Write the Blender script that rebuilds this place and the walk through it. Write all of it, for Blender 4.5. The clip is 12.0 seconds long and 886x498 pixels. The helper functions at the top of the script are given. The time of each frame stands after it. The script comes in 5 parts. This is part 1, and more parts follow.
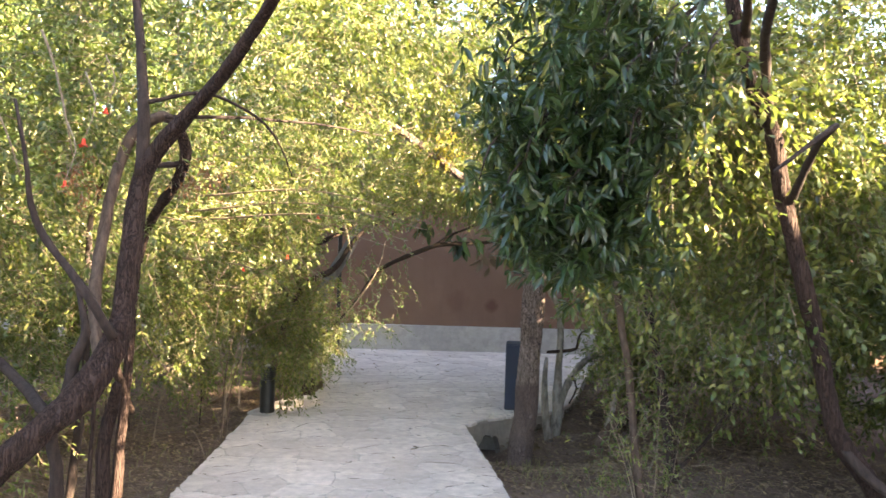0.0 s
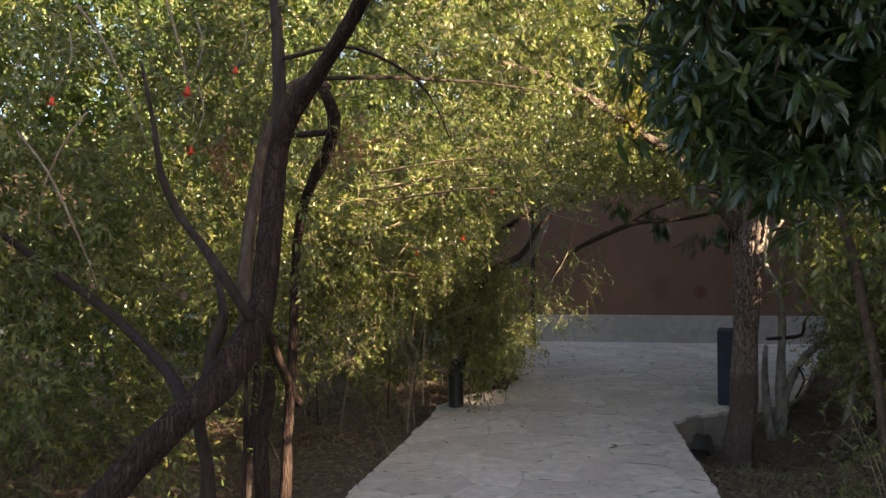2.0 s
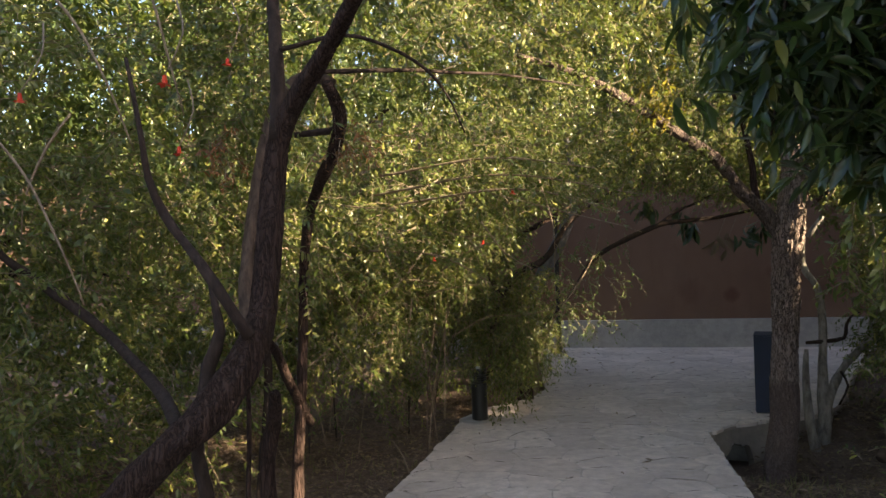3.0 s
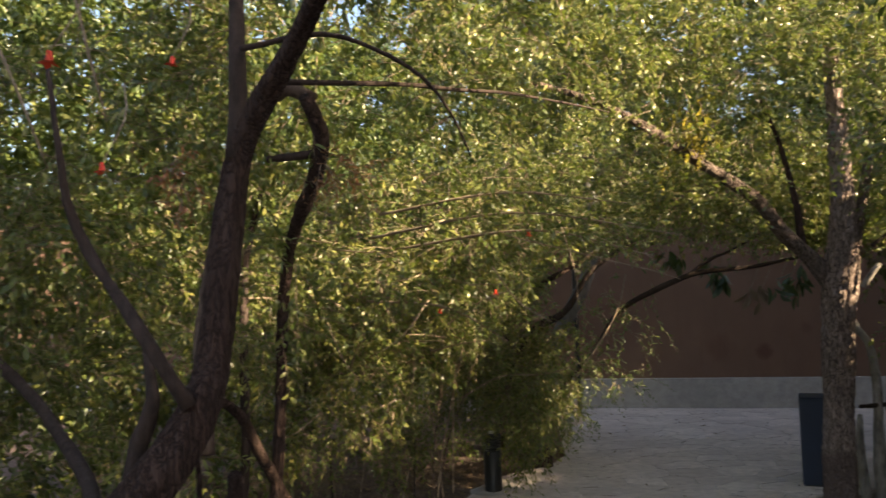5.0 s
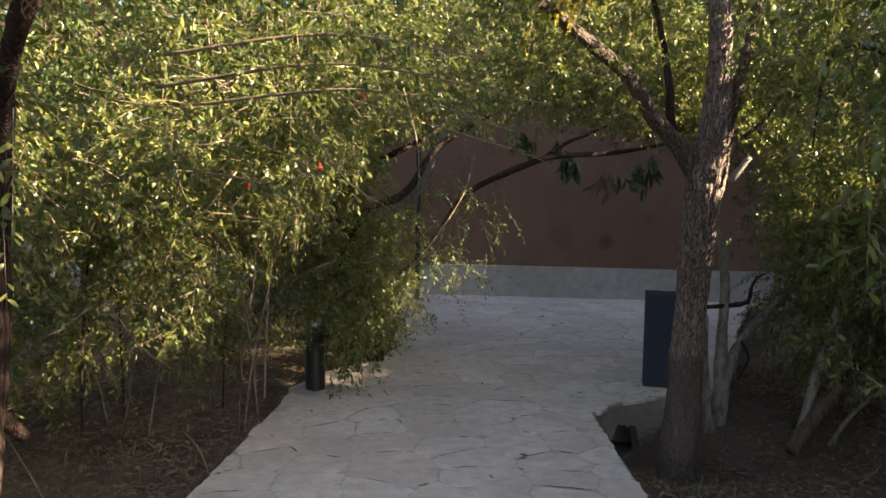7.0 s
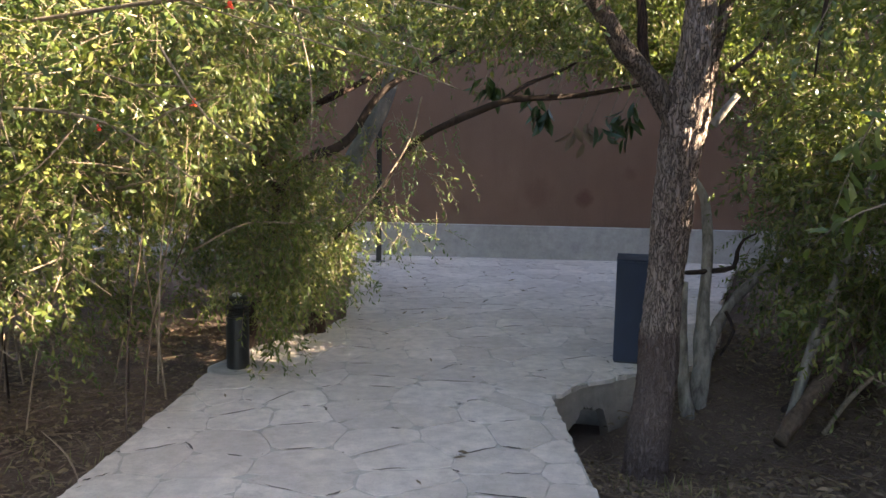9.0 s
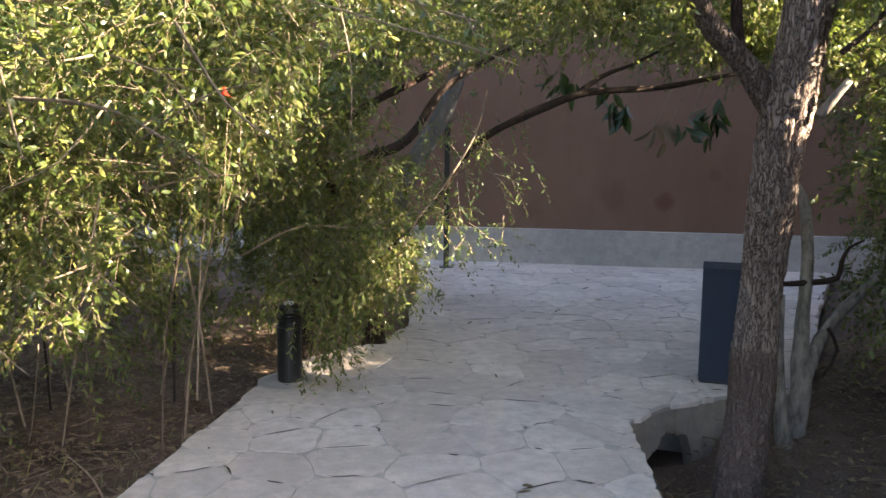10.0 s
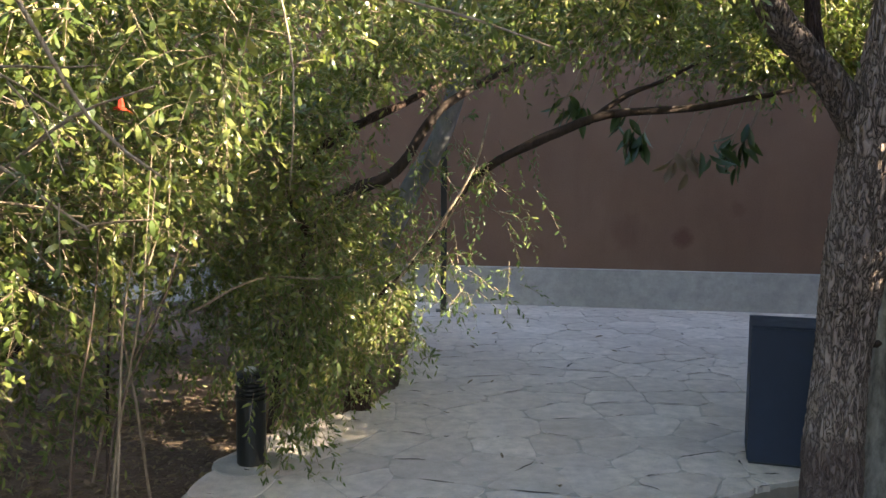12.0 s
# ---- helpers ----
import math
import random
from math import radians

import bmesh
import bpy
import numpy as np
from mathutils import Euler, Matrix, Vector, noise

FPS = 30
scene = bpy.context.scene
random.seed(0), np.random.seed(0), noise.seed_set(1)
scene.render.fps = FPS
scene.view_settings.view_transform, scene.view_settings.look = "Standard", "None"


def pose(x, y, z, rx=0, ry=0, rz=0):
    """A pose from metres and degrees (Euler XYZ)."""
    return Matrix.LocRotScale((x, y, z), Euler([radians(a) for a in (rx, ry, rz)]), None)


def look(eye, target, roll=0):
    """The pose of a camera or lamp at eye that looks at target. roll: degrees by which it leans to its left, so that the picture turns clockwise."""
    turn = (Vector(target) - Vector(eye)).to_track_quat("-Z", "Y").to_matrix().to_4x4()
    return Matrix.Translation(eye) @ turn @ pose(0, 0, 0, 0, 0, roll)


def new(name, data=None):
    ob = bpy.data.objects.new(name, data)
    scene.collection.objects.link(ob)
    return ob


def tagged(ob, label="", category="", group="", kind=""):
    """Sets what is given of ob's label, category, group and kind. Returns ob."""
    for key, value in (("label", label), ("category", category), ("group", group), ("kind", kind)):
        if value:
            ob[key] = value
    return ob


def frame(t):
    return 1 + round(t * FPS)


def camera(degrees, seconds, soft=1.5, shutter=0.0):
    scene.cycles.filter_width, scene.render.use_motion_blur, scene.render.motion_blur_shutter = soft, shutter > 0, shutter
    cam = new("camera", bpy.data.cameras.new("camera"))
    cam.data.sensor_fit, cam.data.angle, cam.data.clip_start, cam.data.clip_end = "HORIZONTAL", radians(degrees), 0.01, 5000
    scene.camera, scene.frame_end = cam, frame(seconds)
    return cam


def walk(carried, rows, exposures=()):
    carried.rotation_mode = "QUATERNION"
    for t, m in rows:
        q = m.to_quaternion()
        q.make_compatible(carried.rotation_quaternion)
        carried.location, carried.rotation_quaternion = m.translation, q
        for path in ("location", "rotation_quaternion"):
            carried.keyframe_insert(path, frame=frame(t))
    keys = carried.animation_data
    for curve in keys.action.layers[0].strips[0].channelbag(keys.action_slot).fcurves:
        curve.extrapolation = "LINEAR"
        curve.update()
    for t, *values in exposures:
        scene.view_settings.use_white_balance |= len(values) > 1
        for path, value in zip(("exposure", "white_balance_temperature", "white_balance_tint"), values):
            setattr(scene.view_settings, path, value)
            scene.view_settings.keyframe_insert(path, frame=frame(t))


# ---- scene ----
cam = camera(55.0, 12.0, shutter=0.12)
PATH = [
    (0, (-0.792, 0.287, 1.804), (-0.383, 2.244, 1.78), 1.7),
    (0.5, (-0.713, 0.462, 1.805), (-0.548, 2.455, 1.785), 1.3),
    (1, (-0.635, 0.536, 1.695), (-0.606, 2.536, 1.663), 0.1),
    (1.5, (-0.58, 0.704, 1.694), (-0.596, 2.704, 1.664), 0.1),
    (2, (-0.564, 0.896, 1.651), (-0.63, 2.895, 1.618), -0.9),
    (2.5, (-0.548, 1.065, 1.64), (-0.646, 3.062, 1.605), -1.4),
    (3, (-0.553, 1.225, 1.639), (-0.671, 3.222, 1.623), -2.1),
    (3.2, (-0.559, 1.272, 1.631), (-0.772, 3.261, 1.618), -2.6),
    (4.8, (-0.53, 1.797, 1.62), (-0.859, 3.767, 1.727), -1.4),
    (5, (-0.539, 1.899, 1.605), (-0.69, 3.89, 1.719), -2.0),
    (5.5, (-0.501, 2.174, 1.638), (-0.337, 4.165, 1.74), -1.0),
    (6, (-0.47, 2.333, 1.62), (-0.3, 4.325, 1.644), 0.3),
    (6.5, (-0.527, 2.559, 1.659), (-0.337, 4.548, 1.578), 0.9),
    (7, (-0.453, 2.803, 1.603), (-0.245, 4.784, 1.425), 0.9),
    (7.5, (-0.372, 3.052, 1.569), (-0.149, 5.023, 1.313), 0.7),
    (7.7, (-0.342, 3.117, 1.542), (-0.115, 5.083, 1.257), 0.8),
    (9.3, (0.007, 3.733, 1.534), (0.232, 5.702, 1.265), 0.9),
    (9.5, (0.023, 3.832, 1.538), (0.25, 5.803, 1.28), 1.5),
    (10, (0.057, 4.016, 1.489), (0.109, 5.997, 1.22), 0.5),
    (10.5, (0.093, 4.219, 1.498), (0.068, 6.203, 1.25), 0.4),
    (11, (0.084, 4.449, 1.501), (0.069, 6.437, 1.289), 0.3),
    (11.5, (0.089, 4.666, 1.479), (0.081, 6.655, 1.265), -0.0),
    (12, (0.106, 4.895, 1.486), (0.159, 6.885, 1.288), 0.3),
]
EXPOSURES = [(0, 4.45, 6850, 15), (0.5, 4.20, 6850, 15), (1, 3.70, 6850, 15), (1.5, 3.20, 6850, 15), (2, 2.89, 6850, 15), (3, 2.77, 6850, 15), (5, 2.68, 7100, 15), (7, 3.05, 6650, 15), (8, 3.40, 6400, 13), (9.5, 3.85, 6250, 15), (10.5, 3.85, 6200, 14), (12, 3.77, 6150, 10)]
walk(cam, [(t, look(eye, target, roll)) for t, eye, target, roll in PATH], EXPOSURES)


# ---- light ----
SUN_EL, SUN_AZ = radians(24), (0.895, -0.446)   # low sun over the right shoulder
world = bpy.data.worlds.new("sky")
scene.world = world
world.use_nodes = True
wn = world.node_tree.nodes
sky = wn.new("ShaderNodeTexSky")
sky.sky_type, sky.sun_disc, sky.sun_elevation = "NISHITA", False, SUN_EL
sky.sun_rotation = math.atan2(SUN_AZ[0], SUN_AZ[1])
sky.air_density, sky.dust_density = 1.0, 2.0
world.node_tree.links.new(sky.outputs[0], wn["Background"].inputs[0])
wn["Background"].inputs[1].default_value = 0.070
sun_data = bpy.data.lights.new("sun", "SUN")
sun_data.energy, sun_data.angle, sun_data.color = 5.0, radians(0.6), (1.0, 0.84, 0.58)
sun = new("sun", sun_data)
to_sun = Vector((SUN_AZ[0] * math.cos(SUN_EL), SUN_AZ[1] * math.cos(SUN_EL), math.sin(SUN_EL)))
sun.matrix_world = look(to_sun * 30, (0, 0, 0))

# ---- materials ----


class Nodes:
    """Short hand for building one node material."""

    def __init__(self, name):
        self.m = bpy.data.materials.new(name)
        self.m.use_nodes = True
        self.t = self.m.node_tree
        self.b = self.t.nodes["Principled BSDF"]

    def add(self, kind, **sockets):
        n = self.t.nodes.new(kind)
        for k, v in sockets.items():
            self.plug(v, n.inputs[k.replace("_", " ")])
        return n

    def plug(self, v, socket):
        if isinstance(v, bpy.types.NodeSocket):
            self.t.links.new(v, socket)
        else:
            socket.default_value = v

    def coords(self, stretch=(1, 1, 1)):
        tc = self.t.nodes.new("ShaderNodeTexCoord")
        mp = self.add("ShaderNodeMapping", Vector=tc.outputs["Object"])
        mp.inputs["Scale"].default_value = stretch
        return mp.outputs[0]

    def noise(self, scale, detail=4, rough=0.6, stretch=(1, 1, 1)):
        return self.add("ShaderNodeTexNoise", Vector=self.coords(stretch), Scale=scale, Detail=detail, Roughness=rough).outputs[0]

    def ramp(self, fac, *stops):
        r = self.add("ShaderNodeValToRGB", Fac=fac)
        el = r.color_ramp.elements
        while len(el) < len(stops):
            el.new(0.5)
        for e, (p, c) in zip(el, stops):
            e.position, e.color = p, (*c, 1)
        return r.outputs[0]

    def mix(self, fac, a, b, blend="MIX"):
        n = self.t.nodes.new("ShaderNodeMix")
        n.data_type, n.blend_type = "RGBA", blend
        self.plug(fac, n.inputs[0])
        for v, k in ((a, 6), (b, 7)):
            self.plug(v if isinstance(v, bpy.types.NodeSocket) else (*v, 1), n.inputs[k])
        return n.outputs[2]

    def math(self, op, a, b=0.0):
        n = self.t.nodes.new("ShaderNodeMath")
        n.operation = op
        self.plug(a, n.inputs[0])
        self.plug(b, n.inputs[1])
        return n.outputs[0]

    def bump(self, height, strength, distance):
        n = self.add("ShaderNodeBump", Height=height, Strength=strength, Distance=distance)
        self.plug(n.outputs[0], self.b.inputs["Normal"])

    def finish(self, color, rough=0.8, spec=0.3, metal=0.0):
        for v, k in ((color if isinstance(color, bpy.types.NodeSocket) else (*color, 1), "Base Color"), (rough, "Roughness"), (spec, "Specular IOR Level"), (metal, "Metallic")):
            self.plug(v, self.b.inputs[k])
        return self.m


def leaf_material(name, dark, mid, light, rough=0.45, through_light=0.3, gloss=0.45):
    k = Nodes(name)
    g = k.t.nodes.new("ShaderNodeNewGeometry")
    per_leaf = k.ramp(g.outputs["Random Per Island"], (0.0, dark), (0.50, mid), (0.88, light), (1.0, tuple(0.6 * a + 0.4 * b for a, b in zip(light, (0.30, 0.24, 0.05)))))
    patch = k.noise(1.3, 2)
    col = k.mix(k.math("MULTIPLY", patch, 0.5), per_leaf, mid)
    k.finish(col, rough, gloss)
    tr = k.add("ShaderNodeBsdfTranslucent", Color=k.mix(0.55, col, (0.24, 0.31, 0.04)))
    mx = k.add("ShaderNodeMixShader", Fac=through_light)
    k.t.links.new(k.b.outputs[0], mx.inputs[1])
    k.t.links.new(tr.outputs[0], mx.inputs[2])
    k.t.links.new(mx.outputs[0], k.t.nodes["Material Output"].inputs[0])
    return k.m


def bark_material(name, dark, light, stretch=7.0, scale=14.0, depth=0.02):
    k = Nodes(name)
    ridges = k.noise(scale, 6, 0.65, (stretch / 4, stretch / 4, 0.45))
    fine = k.noise(90, 3)
    patches = k.noise(3.0, 3)
    col = k.ramp(ridges, (0.32, dark), (0.66, light))
    col = k.mix(k.math("MULTIPLY", patches, 0.45), col, tuple(0.5 * (a + b) * 1.2 for a, b in zip(dark, light)))
    col = k.mix(k.math("MULTIPLY", fine, 0.25), col, (0.05, 0.04, 0.035))
    k.bump(k.math("ADD", ridges, k.math("MULTIPLY", fine, 0.3)), 0.8, depth)
    return k.finish(col, 0.92, 0.15)


def furrow_material(name, dark, light, scale, stretch, depth, foot=None):
    """Long interlaced bark ridges with dark furrows between them; foot: colour of the smoother bark low on the stem."""
    k = Nodes(name)

    def veins(size):
        n = k.add("ShaderNodeTexNoise", Vector=k.coords((1, 1, stretch)), Scale=size, Detail=2.0, Roughness=0.5, Distortion=0.7)
        return k.math("ABSOLUTE", k.math("SUBTRACT", n.outputs[0], 0.5))

    ridge = k.math("MINIMUM", veins(scale), k.math("MULTIPLY", veins(scale * 0.53), 1.3))
    fine, patches = k.noise(110, 4, 0.7, (1, 1, 0.3)), k.noise(4.0, 3)
    mid = tuple(0.45 * a + 0.55 * b for a, b in zip(dark, light))
    col = k.ramp(ridge, (0.010, dark), (0.030, mid), (0.065, light))
    col = k.mix(k.math("MULTIPLY", fine, 0.5), col, tuple(0.7 * a + 0.3 * b for a, b in zip(dark, light)))
    col = k.mix(k.math("MULTIPLY", patches, 0.35), col, tuple(0.6 * b for b in light))
    if foot:
        sep = k.add("ShaderNodeSeparateXYZ", Vector=k.coords())
        low = k.math("ADD", sep.outputs[2], k.math("MULTIPLY", patches, 0.10))
        col = k.mix(k.ramp(low, (0.48, (0.75, 0.75, 0.75)), (0.54, (0, 0, 0))), col, foot)
    k.bump(k.math("ADD", k.ramp(ridge, (0.0, (0, 0, 0)), (0.10, (1, 1, 1))), k.math("MULTIPLY", fine, 0.2)), 1.0, depth)
    return k.finish(col, 0.92, 0.15)


def soil_material():
    k = Nodes("soil")
    big, mid, fine = k.noise(0.9, 3), k.noise(9, 5, 0.7), k.noise(70, 4, 0.7)
    col = k.ramp(big, (0.35, (0.110, 0.078, 0.062)), (0.65, (0.270, 0.190, 0.145)))
    col = k.mix(k.math("MULTIPLY", mid, 0.7), col, (0.056, 0.041, 0.034))
    col = k.mix(k.ramp(fine, (0.55, (0, 0, 0)), (0.75, (1, 1, 1))), col, (0.27, 0.21, 0.16))
    k.bump(k.math("ADD", mid, k.math("MULTIPLY", fine, 0.5)), 0.9, 0.03)
    return k.finish(col, 0.97, 0.1)


def stone_material(name, a, b, per_object=True):
    k = Nodes(name)
    if per_object:
        rnd = k.t.nodes.new("ShaderNodeObjectInfo").outputs["Random"]
    else:
        rnd = k.t.nodes.new("ShaderNodeNewGeometry").outputs["Random Per Island"]
    base = k.ramp(rnd, (0.0, a), (0.5, tuple(0.5 * (p + q) for p, q in zip(a, b))), (1.0, b))
    big, mid, fine = k.noise(1.2, 3), k.noise(11, 5, 0.65), k.noise(85, 4, 0.7)
    col = k.mix(k.ramp(mid, (0.35, (0, 0, 0)), (0.70, (0.65, 0.65, 0.65))), base, tuple(0.62 * v for v in a))
    col = k.mix(k.ramp(big, (0.42, (0, 0, 0)), (0.72, (0.55, 0.55, 0.55))), col, tuple(v * f for v, f in zip(a, (0.66, 0.66, 0.68))))
    blot = k.noise(4.2, 4, 0.7)
    col = k.mix(k.ramp(blot, (0.55, (0, 0, 0)), (0.75, (0.5, 0.5, 0.5))), col, tuple(v * f for v, f in zip(b, (1.10, 1.07, 1.02))))
    col = k.mix(k.ramp(fine, (0.58, (0, 0, 0)), (0.78, (0.6, 0.6, 0.6))), col, tuple(0.42 * v for v in a))
    k.bump(k.math("ADD", k.math("MULTIPLY", mid, 1.4), k.math("MULTIPLY", fine, 0.35)), 0.55, 0.012)
    return k.finish(col, 0.85, 0.25)


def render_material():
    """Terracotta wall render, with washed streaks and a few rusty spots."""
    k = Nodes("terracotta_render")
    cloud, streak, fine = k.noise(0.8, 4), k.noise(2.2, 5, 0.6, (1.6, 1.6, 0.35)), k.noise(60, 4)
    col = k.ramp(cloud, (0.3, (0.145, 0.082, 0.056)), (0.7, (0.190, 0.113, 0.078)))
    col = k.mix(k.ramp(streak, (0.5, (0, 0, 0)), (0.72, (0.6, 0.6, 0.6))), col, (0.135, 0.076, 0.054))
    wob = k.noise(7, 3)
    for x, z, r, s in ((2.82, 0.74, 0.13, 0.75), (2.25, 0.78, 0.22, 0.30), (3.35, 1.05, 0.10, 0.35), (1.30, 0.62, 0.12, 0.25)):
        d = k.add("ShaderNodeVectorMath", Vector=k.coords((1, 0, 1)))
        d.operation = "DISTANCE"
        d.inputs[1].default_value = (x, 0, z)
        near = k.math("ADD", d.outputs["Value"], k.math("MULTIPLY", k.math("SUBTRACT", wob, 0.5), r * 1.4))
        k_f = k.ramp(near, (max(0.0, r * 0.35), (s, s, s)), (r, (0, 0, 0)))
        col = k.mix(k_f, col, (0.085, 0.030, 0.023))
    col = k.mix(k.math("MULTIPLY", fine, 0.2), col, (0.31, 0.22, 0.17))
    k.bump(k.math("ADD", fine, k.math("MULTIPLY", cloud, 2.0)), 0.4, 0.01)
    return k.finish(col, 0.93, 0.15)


def plain_material(name, color, rough, spec=0.4, metal=0.0, worn=None):
    k = Nodes(name)
    mid, fine = k.noise(6, 4), k.noise(120, 3)
    col = k.mix(k.ramp(mid, (0.5, (0, 0, 0)), (0.8, (0.5, 0.5, 0.5))), color, worn or tuple(1.6 * c for c in color))
    k.bump(fine, 0.15, 0.002)
    return k.finish(col, k.ramp(mid, (0.3, (rough * 0.85,) * 3), (0.7, (min(1, rough * 1.15),) * 3)), spec, metal)


SOIL = soil_material()
PAVER = stone_material("paving_stone", (0.570, 0.482, 0.418), (0.730, 0.630, 0.560))
PAVER_FAR = stone_material("paving_stone_joined", (0.570, 0.482, 0.418), (0.730, 0.630, 0.560), False)
MORTAR = stone_material("mortar", (0.46, 0.41, 0.36), (0.48, 0.425, 0.375))
JOINT_SHADE = stone_material("joint_shade", (0.075, 0.062, 0.053), (0.075, 0.062, 0.053))
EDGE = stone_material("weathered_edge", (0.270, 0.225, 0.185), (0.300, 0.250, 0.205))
CONCRETE = stone_material("concrete", (0.44, 0.41, 0.38), (0.47, 0.43, 0.40))
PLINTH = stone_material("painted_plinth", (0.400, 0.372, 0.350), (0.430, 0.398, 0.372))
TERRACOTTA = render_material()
STEEL = plain_material("blue_grey_paint", (0.020, 0.028, 0.050), 0.6, 0.3)
BLACK = plain_material("black_paint", (0.012, 0.013, 0.013), 0.42, 0.45)
LENS = plain_material("opal_lens", (0.55, 0.56, 0.55), 0.3, 0.5)
BARK_ROUGH = furrow_material("furrowed_bark", (0.030, 0.020, 0.016), (0.390, 0.300, 0.255), 52.0, 0.26, 0.014, (0.115, 0.080, 0.070))
BARK_LIMB = furrow_material("limb_bark", (0.022, 0.015, 0.012), (0.190, 0.142, 0.116), 60.0, 0.22, 0.010)
BARK_RED = furrow_material("reddish_brown_bark", (0.012, 0.007, 0.006), (0.070, 0.044, 0.035), 62.0, 0.10, 0.008)
BARK_DARK = bark_material("dark_bark", (0.014, 0.010, 0.009), (0.055, 0.038, 0.031), 6, 20, 0.01)
BARK_PALE = bark_material("pale_lichened_bark", (0.040, 0.033, 0.028), (0.360, 0.325, 0.285), 5, 15, 0.016)
BARK_GREY = bark_material("smooth_grey_bark", (0.100, 0.100, 0.105), (0.200, 0.195, 0.195), 4, 22, 0.006)
BARK_BROWN = bark_material("brown_bark", (0.030, 0.020, 0.015), (0.150, 0.105, 0.078), 6, 26, 0.006)
TWIG = bark_material("twig_bark", (0.110, 0.080, 0.055), (0.330, 0.255, 0.180), 6, 60, 0.002)
DRY = bark_material("dry_litter", (0.060, 0.042, 0.030), (0.270, 0.195, 0.135), 1, 30, 0.002)
LEAF = leaf_material("narrow_leaf", (0.018, 0.032, 0.008), (0.078, 0.104, 0.024), (0.230, 0.226, 0.066), 0.34)
# Cooler copy of the narrow leaf, with shade put into its colour.
LEAF_SHADED = leaf_material("shaded_leaf", (0.022, 0.042, 0.015), (0.066, 0.100, 0.032), (0.165, 0.180, 0.056), 0.38)
LEAF_GOLD = leaf_material("sun_gold_leaf", (0.130, 0.110, 0.016), (0.300, 0.230, 0.025), (0.420, 0.330, 0.045), 0.45, 0.4)
LEAF_RUST = leaf_material("withered_leaf", (0.110, 0.040, 0.022), (0.230, 0.085, 0.040), (0.300, 0.130, 0.060), 0.7, 0.2)
LEAF_BROAD = leaf_material("broad_leaf", (0.008, 0.020, 0.008), (0.016, 0.038, 0.011), (0.045, 0.075, 0.018), 0.30, 0.18, 0.5)
LEAF_DRY = leaf_material("dry_leaf", (0.075, 0.050, 0.034), (0.150, 0.100, 0.066), (0.270, 0.190, 0.120), 0.8, 0.1)
PETAL = plain_material("red_petal", (0.62, 0.045, 0.018), 0.5, 0.3, worn=(0.75, 0.12, 0.03))
GRASS = leaf_material("grass_blade", (0.080, 0.075, 0.030), (0.140, 0.125, 0.060), (0.250, 0.205, 0.110), 0.6, 0.25)

# ---- building helpers ----


def mesh_object(name, verts, faces, material, smooth=False):
    me = bpy.data.meshes.new(name)
    me.from_pydata([tuple(v) for v in verts], [], faces)
    me.materials.append(material)
    if smooth:
        me.shade_smooth()
    return new(name, me)


def part(name, bm, material, parent, label=""):
    me = bpy.data.meshes.new(name)
    bm.to_mesh(me)
    bm.free()
    me.materials.append(material)
    ob = new(name, me)
    ob.parent = parent
    return tagged(ob, label)


def under(ob, parent, label=""):
    ob.parent = parent
    return tagged(ob, label)


def empty(name, place=(0, 0, 0)):
    e = new(name)
    e.empty_display_size = 0.1
    return e


def slab_bm(x0, x1, y0, y1, z0, z1, bevel=0.0):
    bm = bmesh.new()
    bmesh.ops.create_cube(bm, size=1)
    for v in bm.verts:
        v.co = Vector((x0 + (v.co.x + .5) * (x1 - x0), y0 + (v.co.y + .5) * (y1 - y0), z0 + (v.co.z + .5) * (z1 - z0)))
    if bevel:
        bmesh.ops.bevel(bm, geom=bm.edges[:], offset=bevel, segments=2, affect="EDGES")
    return bm


def lathe_bm(profile, seg=28, centre=(0, 0, 0)):
    """A turned body from (radius, height) pairs."""
    bm = bmesh.new()
    rings = []
    for r, z in profile:
        rings.append([bm.verts.new((centre[0] + r * math.cos(a), centre[1] + r * math.sin(a), centre[2] + z)) for a in (2 * math.pi * i / seg for i in range(seg))])
    for p, q in zip(rings, rings[1:]):
        for i in range(seg):
            bm.faces.new((p[i], p[(i + 1) % seg], q[(i + 1) % seg], q[i]))
    bm.faces.new(rings[0][::-1])
    bm.faces.new(rings[-1])
    return bm


def smooth_line(points, step):
    """Catmull-Rom through the points, at about even steps; each point is x, y, z, radius."""
    p = np.array(points, float)
    p = np.vstack([2 * p[0] - p[1], p, 2 * p[-1] - p[-2]])
    out = []
    for i in range(1, len(p) - 2):
        n = max(2, int(np.linalg.norm(p[i + 1, :3] - p[i, :3]) / step))
        for t in np.arange(n) / n:
            a, b, c, d = p[i - 1], p[i], p[i + 1], p[i + 2]
            out.append(0.5 * (2 * b + (c - a) * t + (2 * a - 5 * b + 4 * c - d) * t * t + (3 * b - a - 3 * c + d) * t ** 3))
    out.append(p[-2])
    return np.array(out)


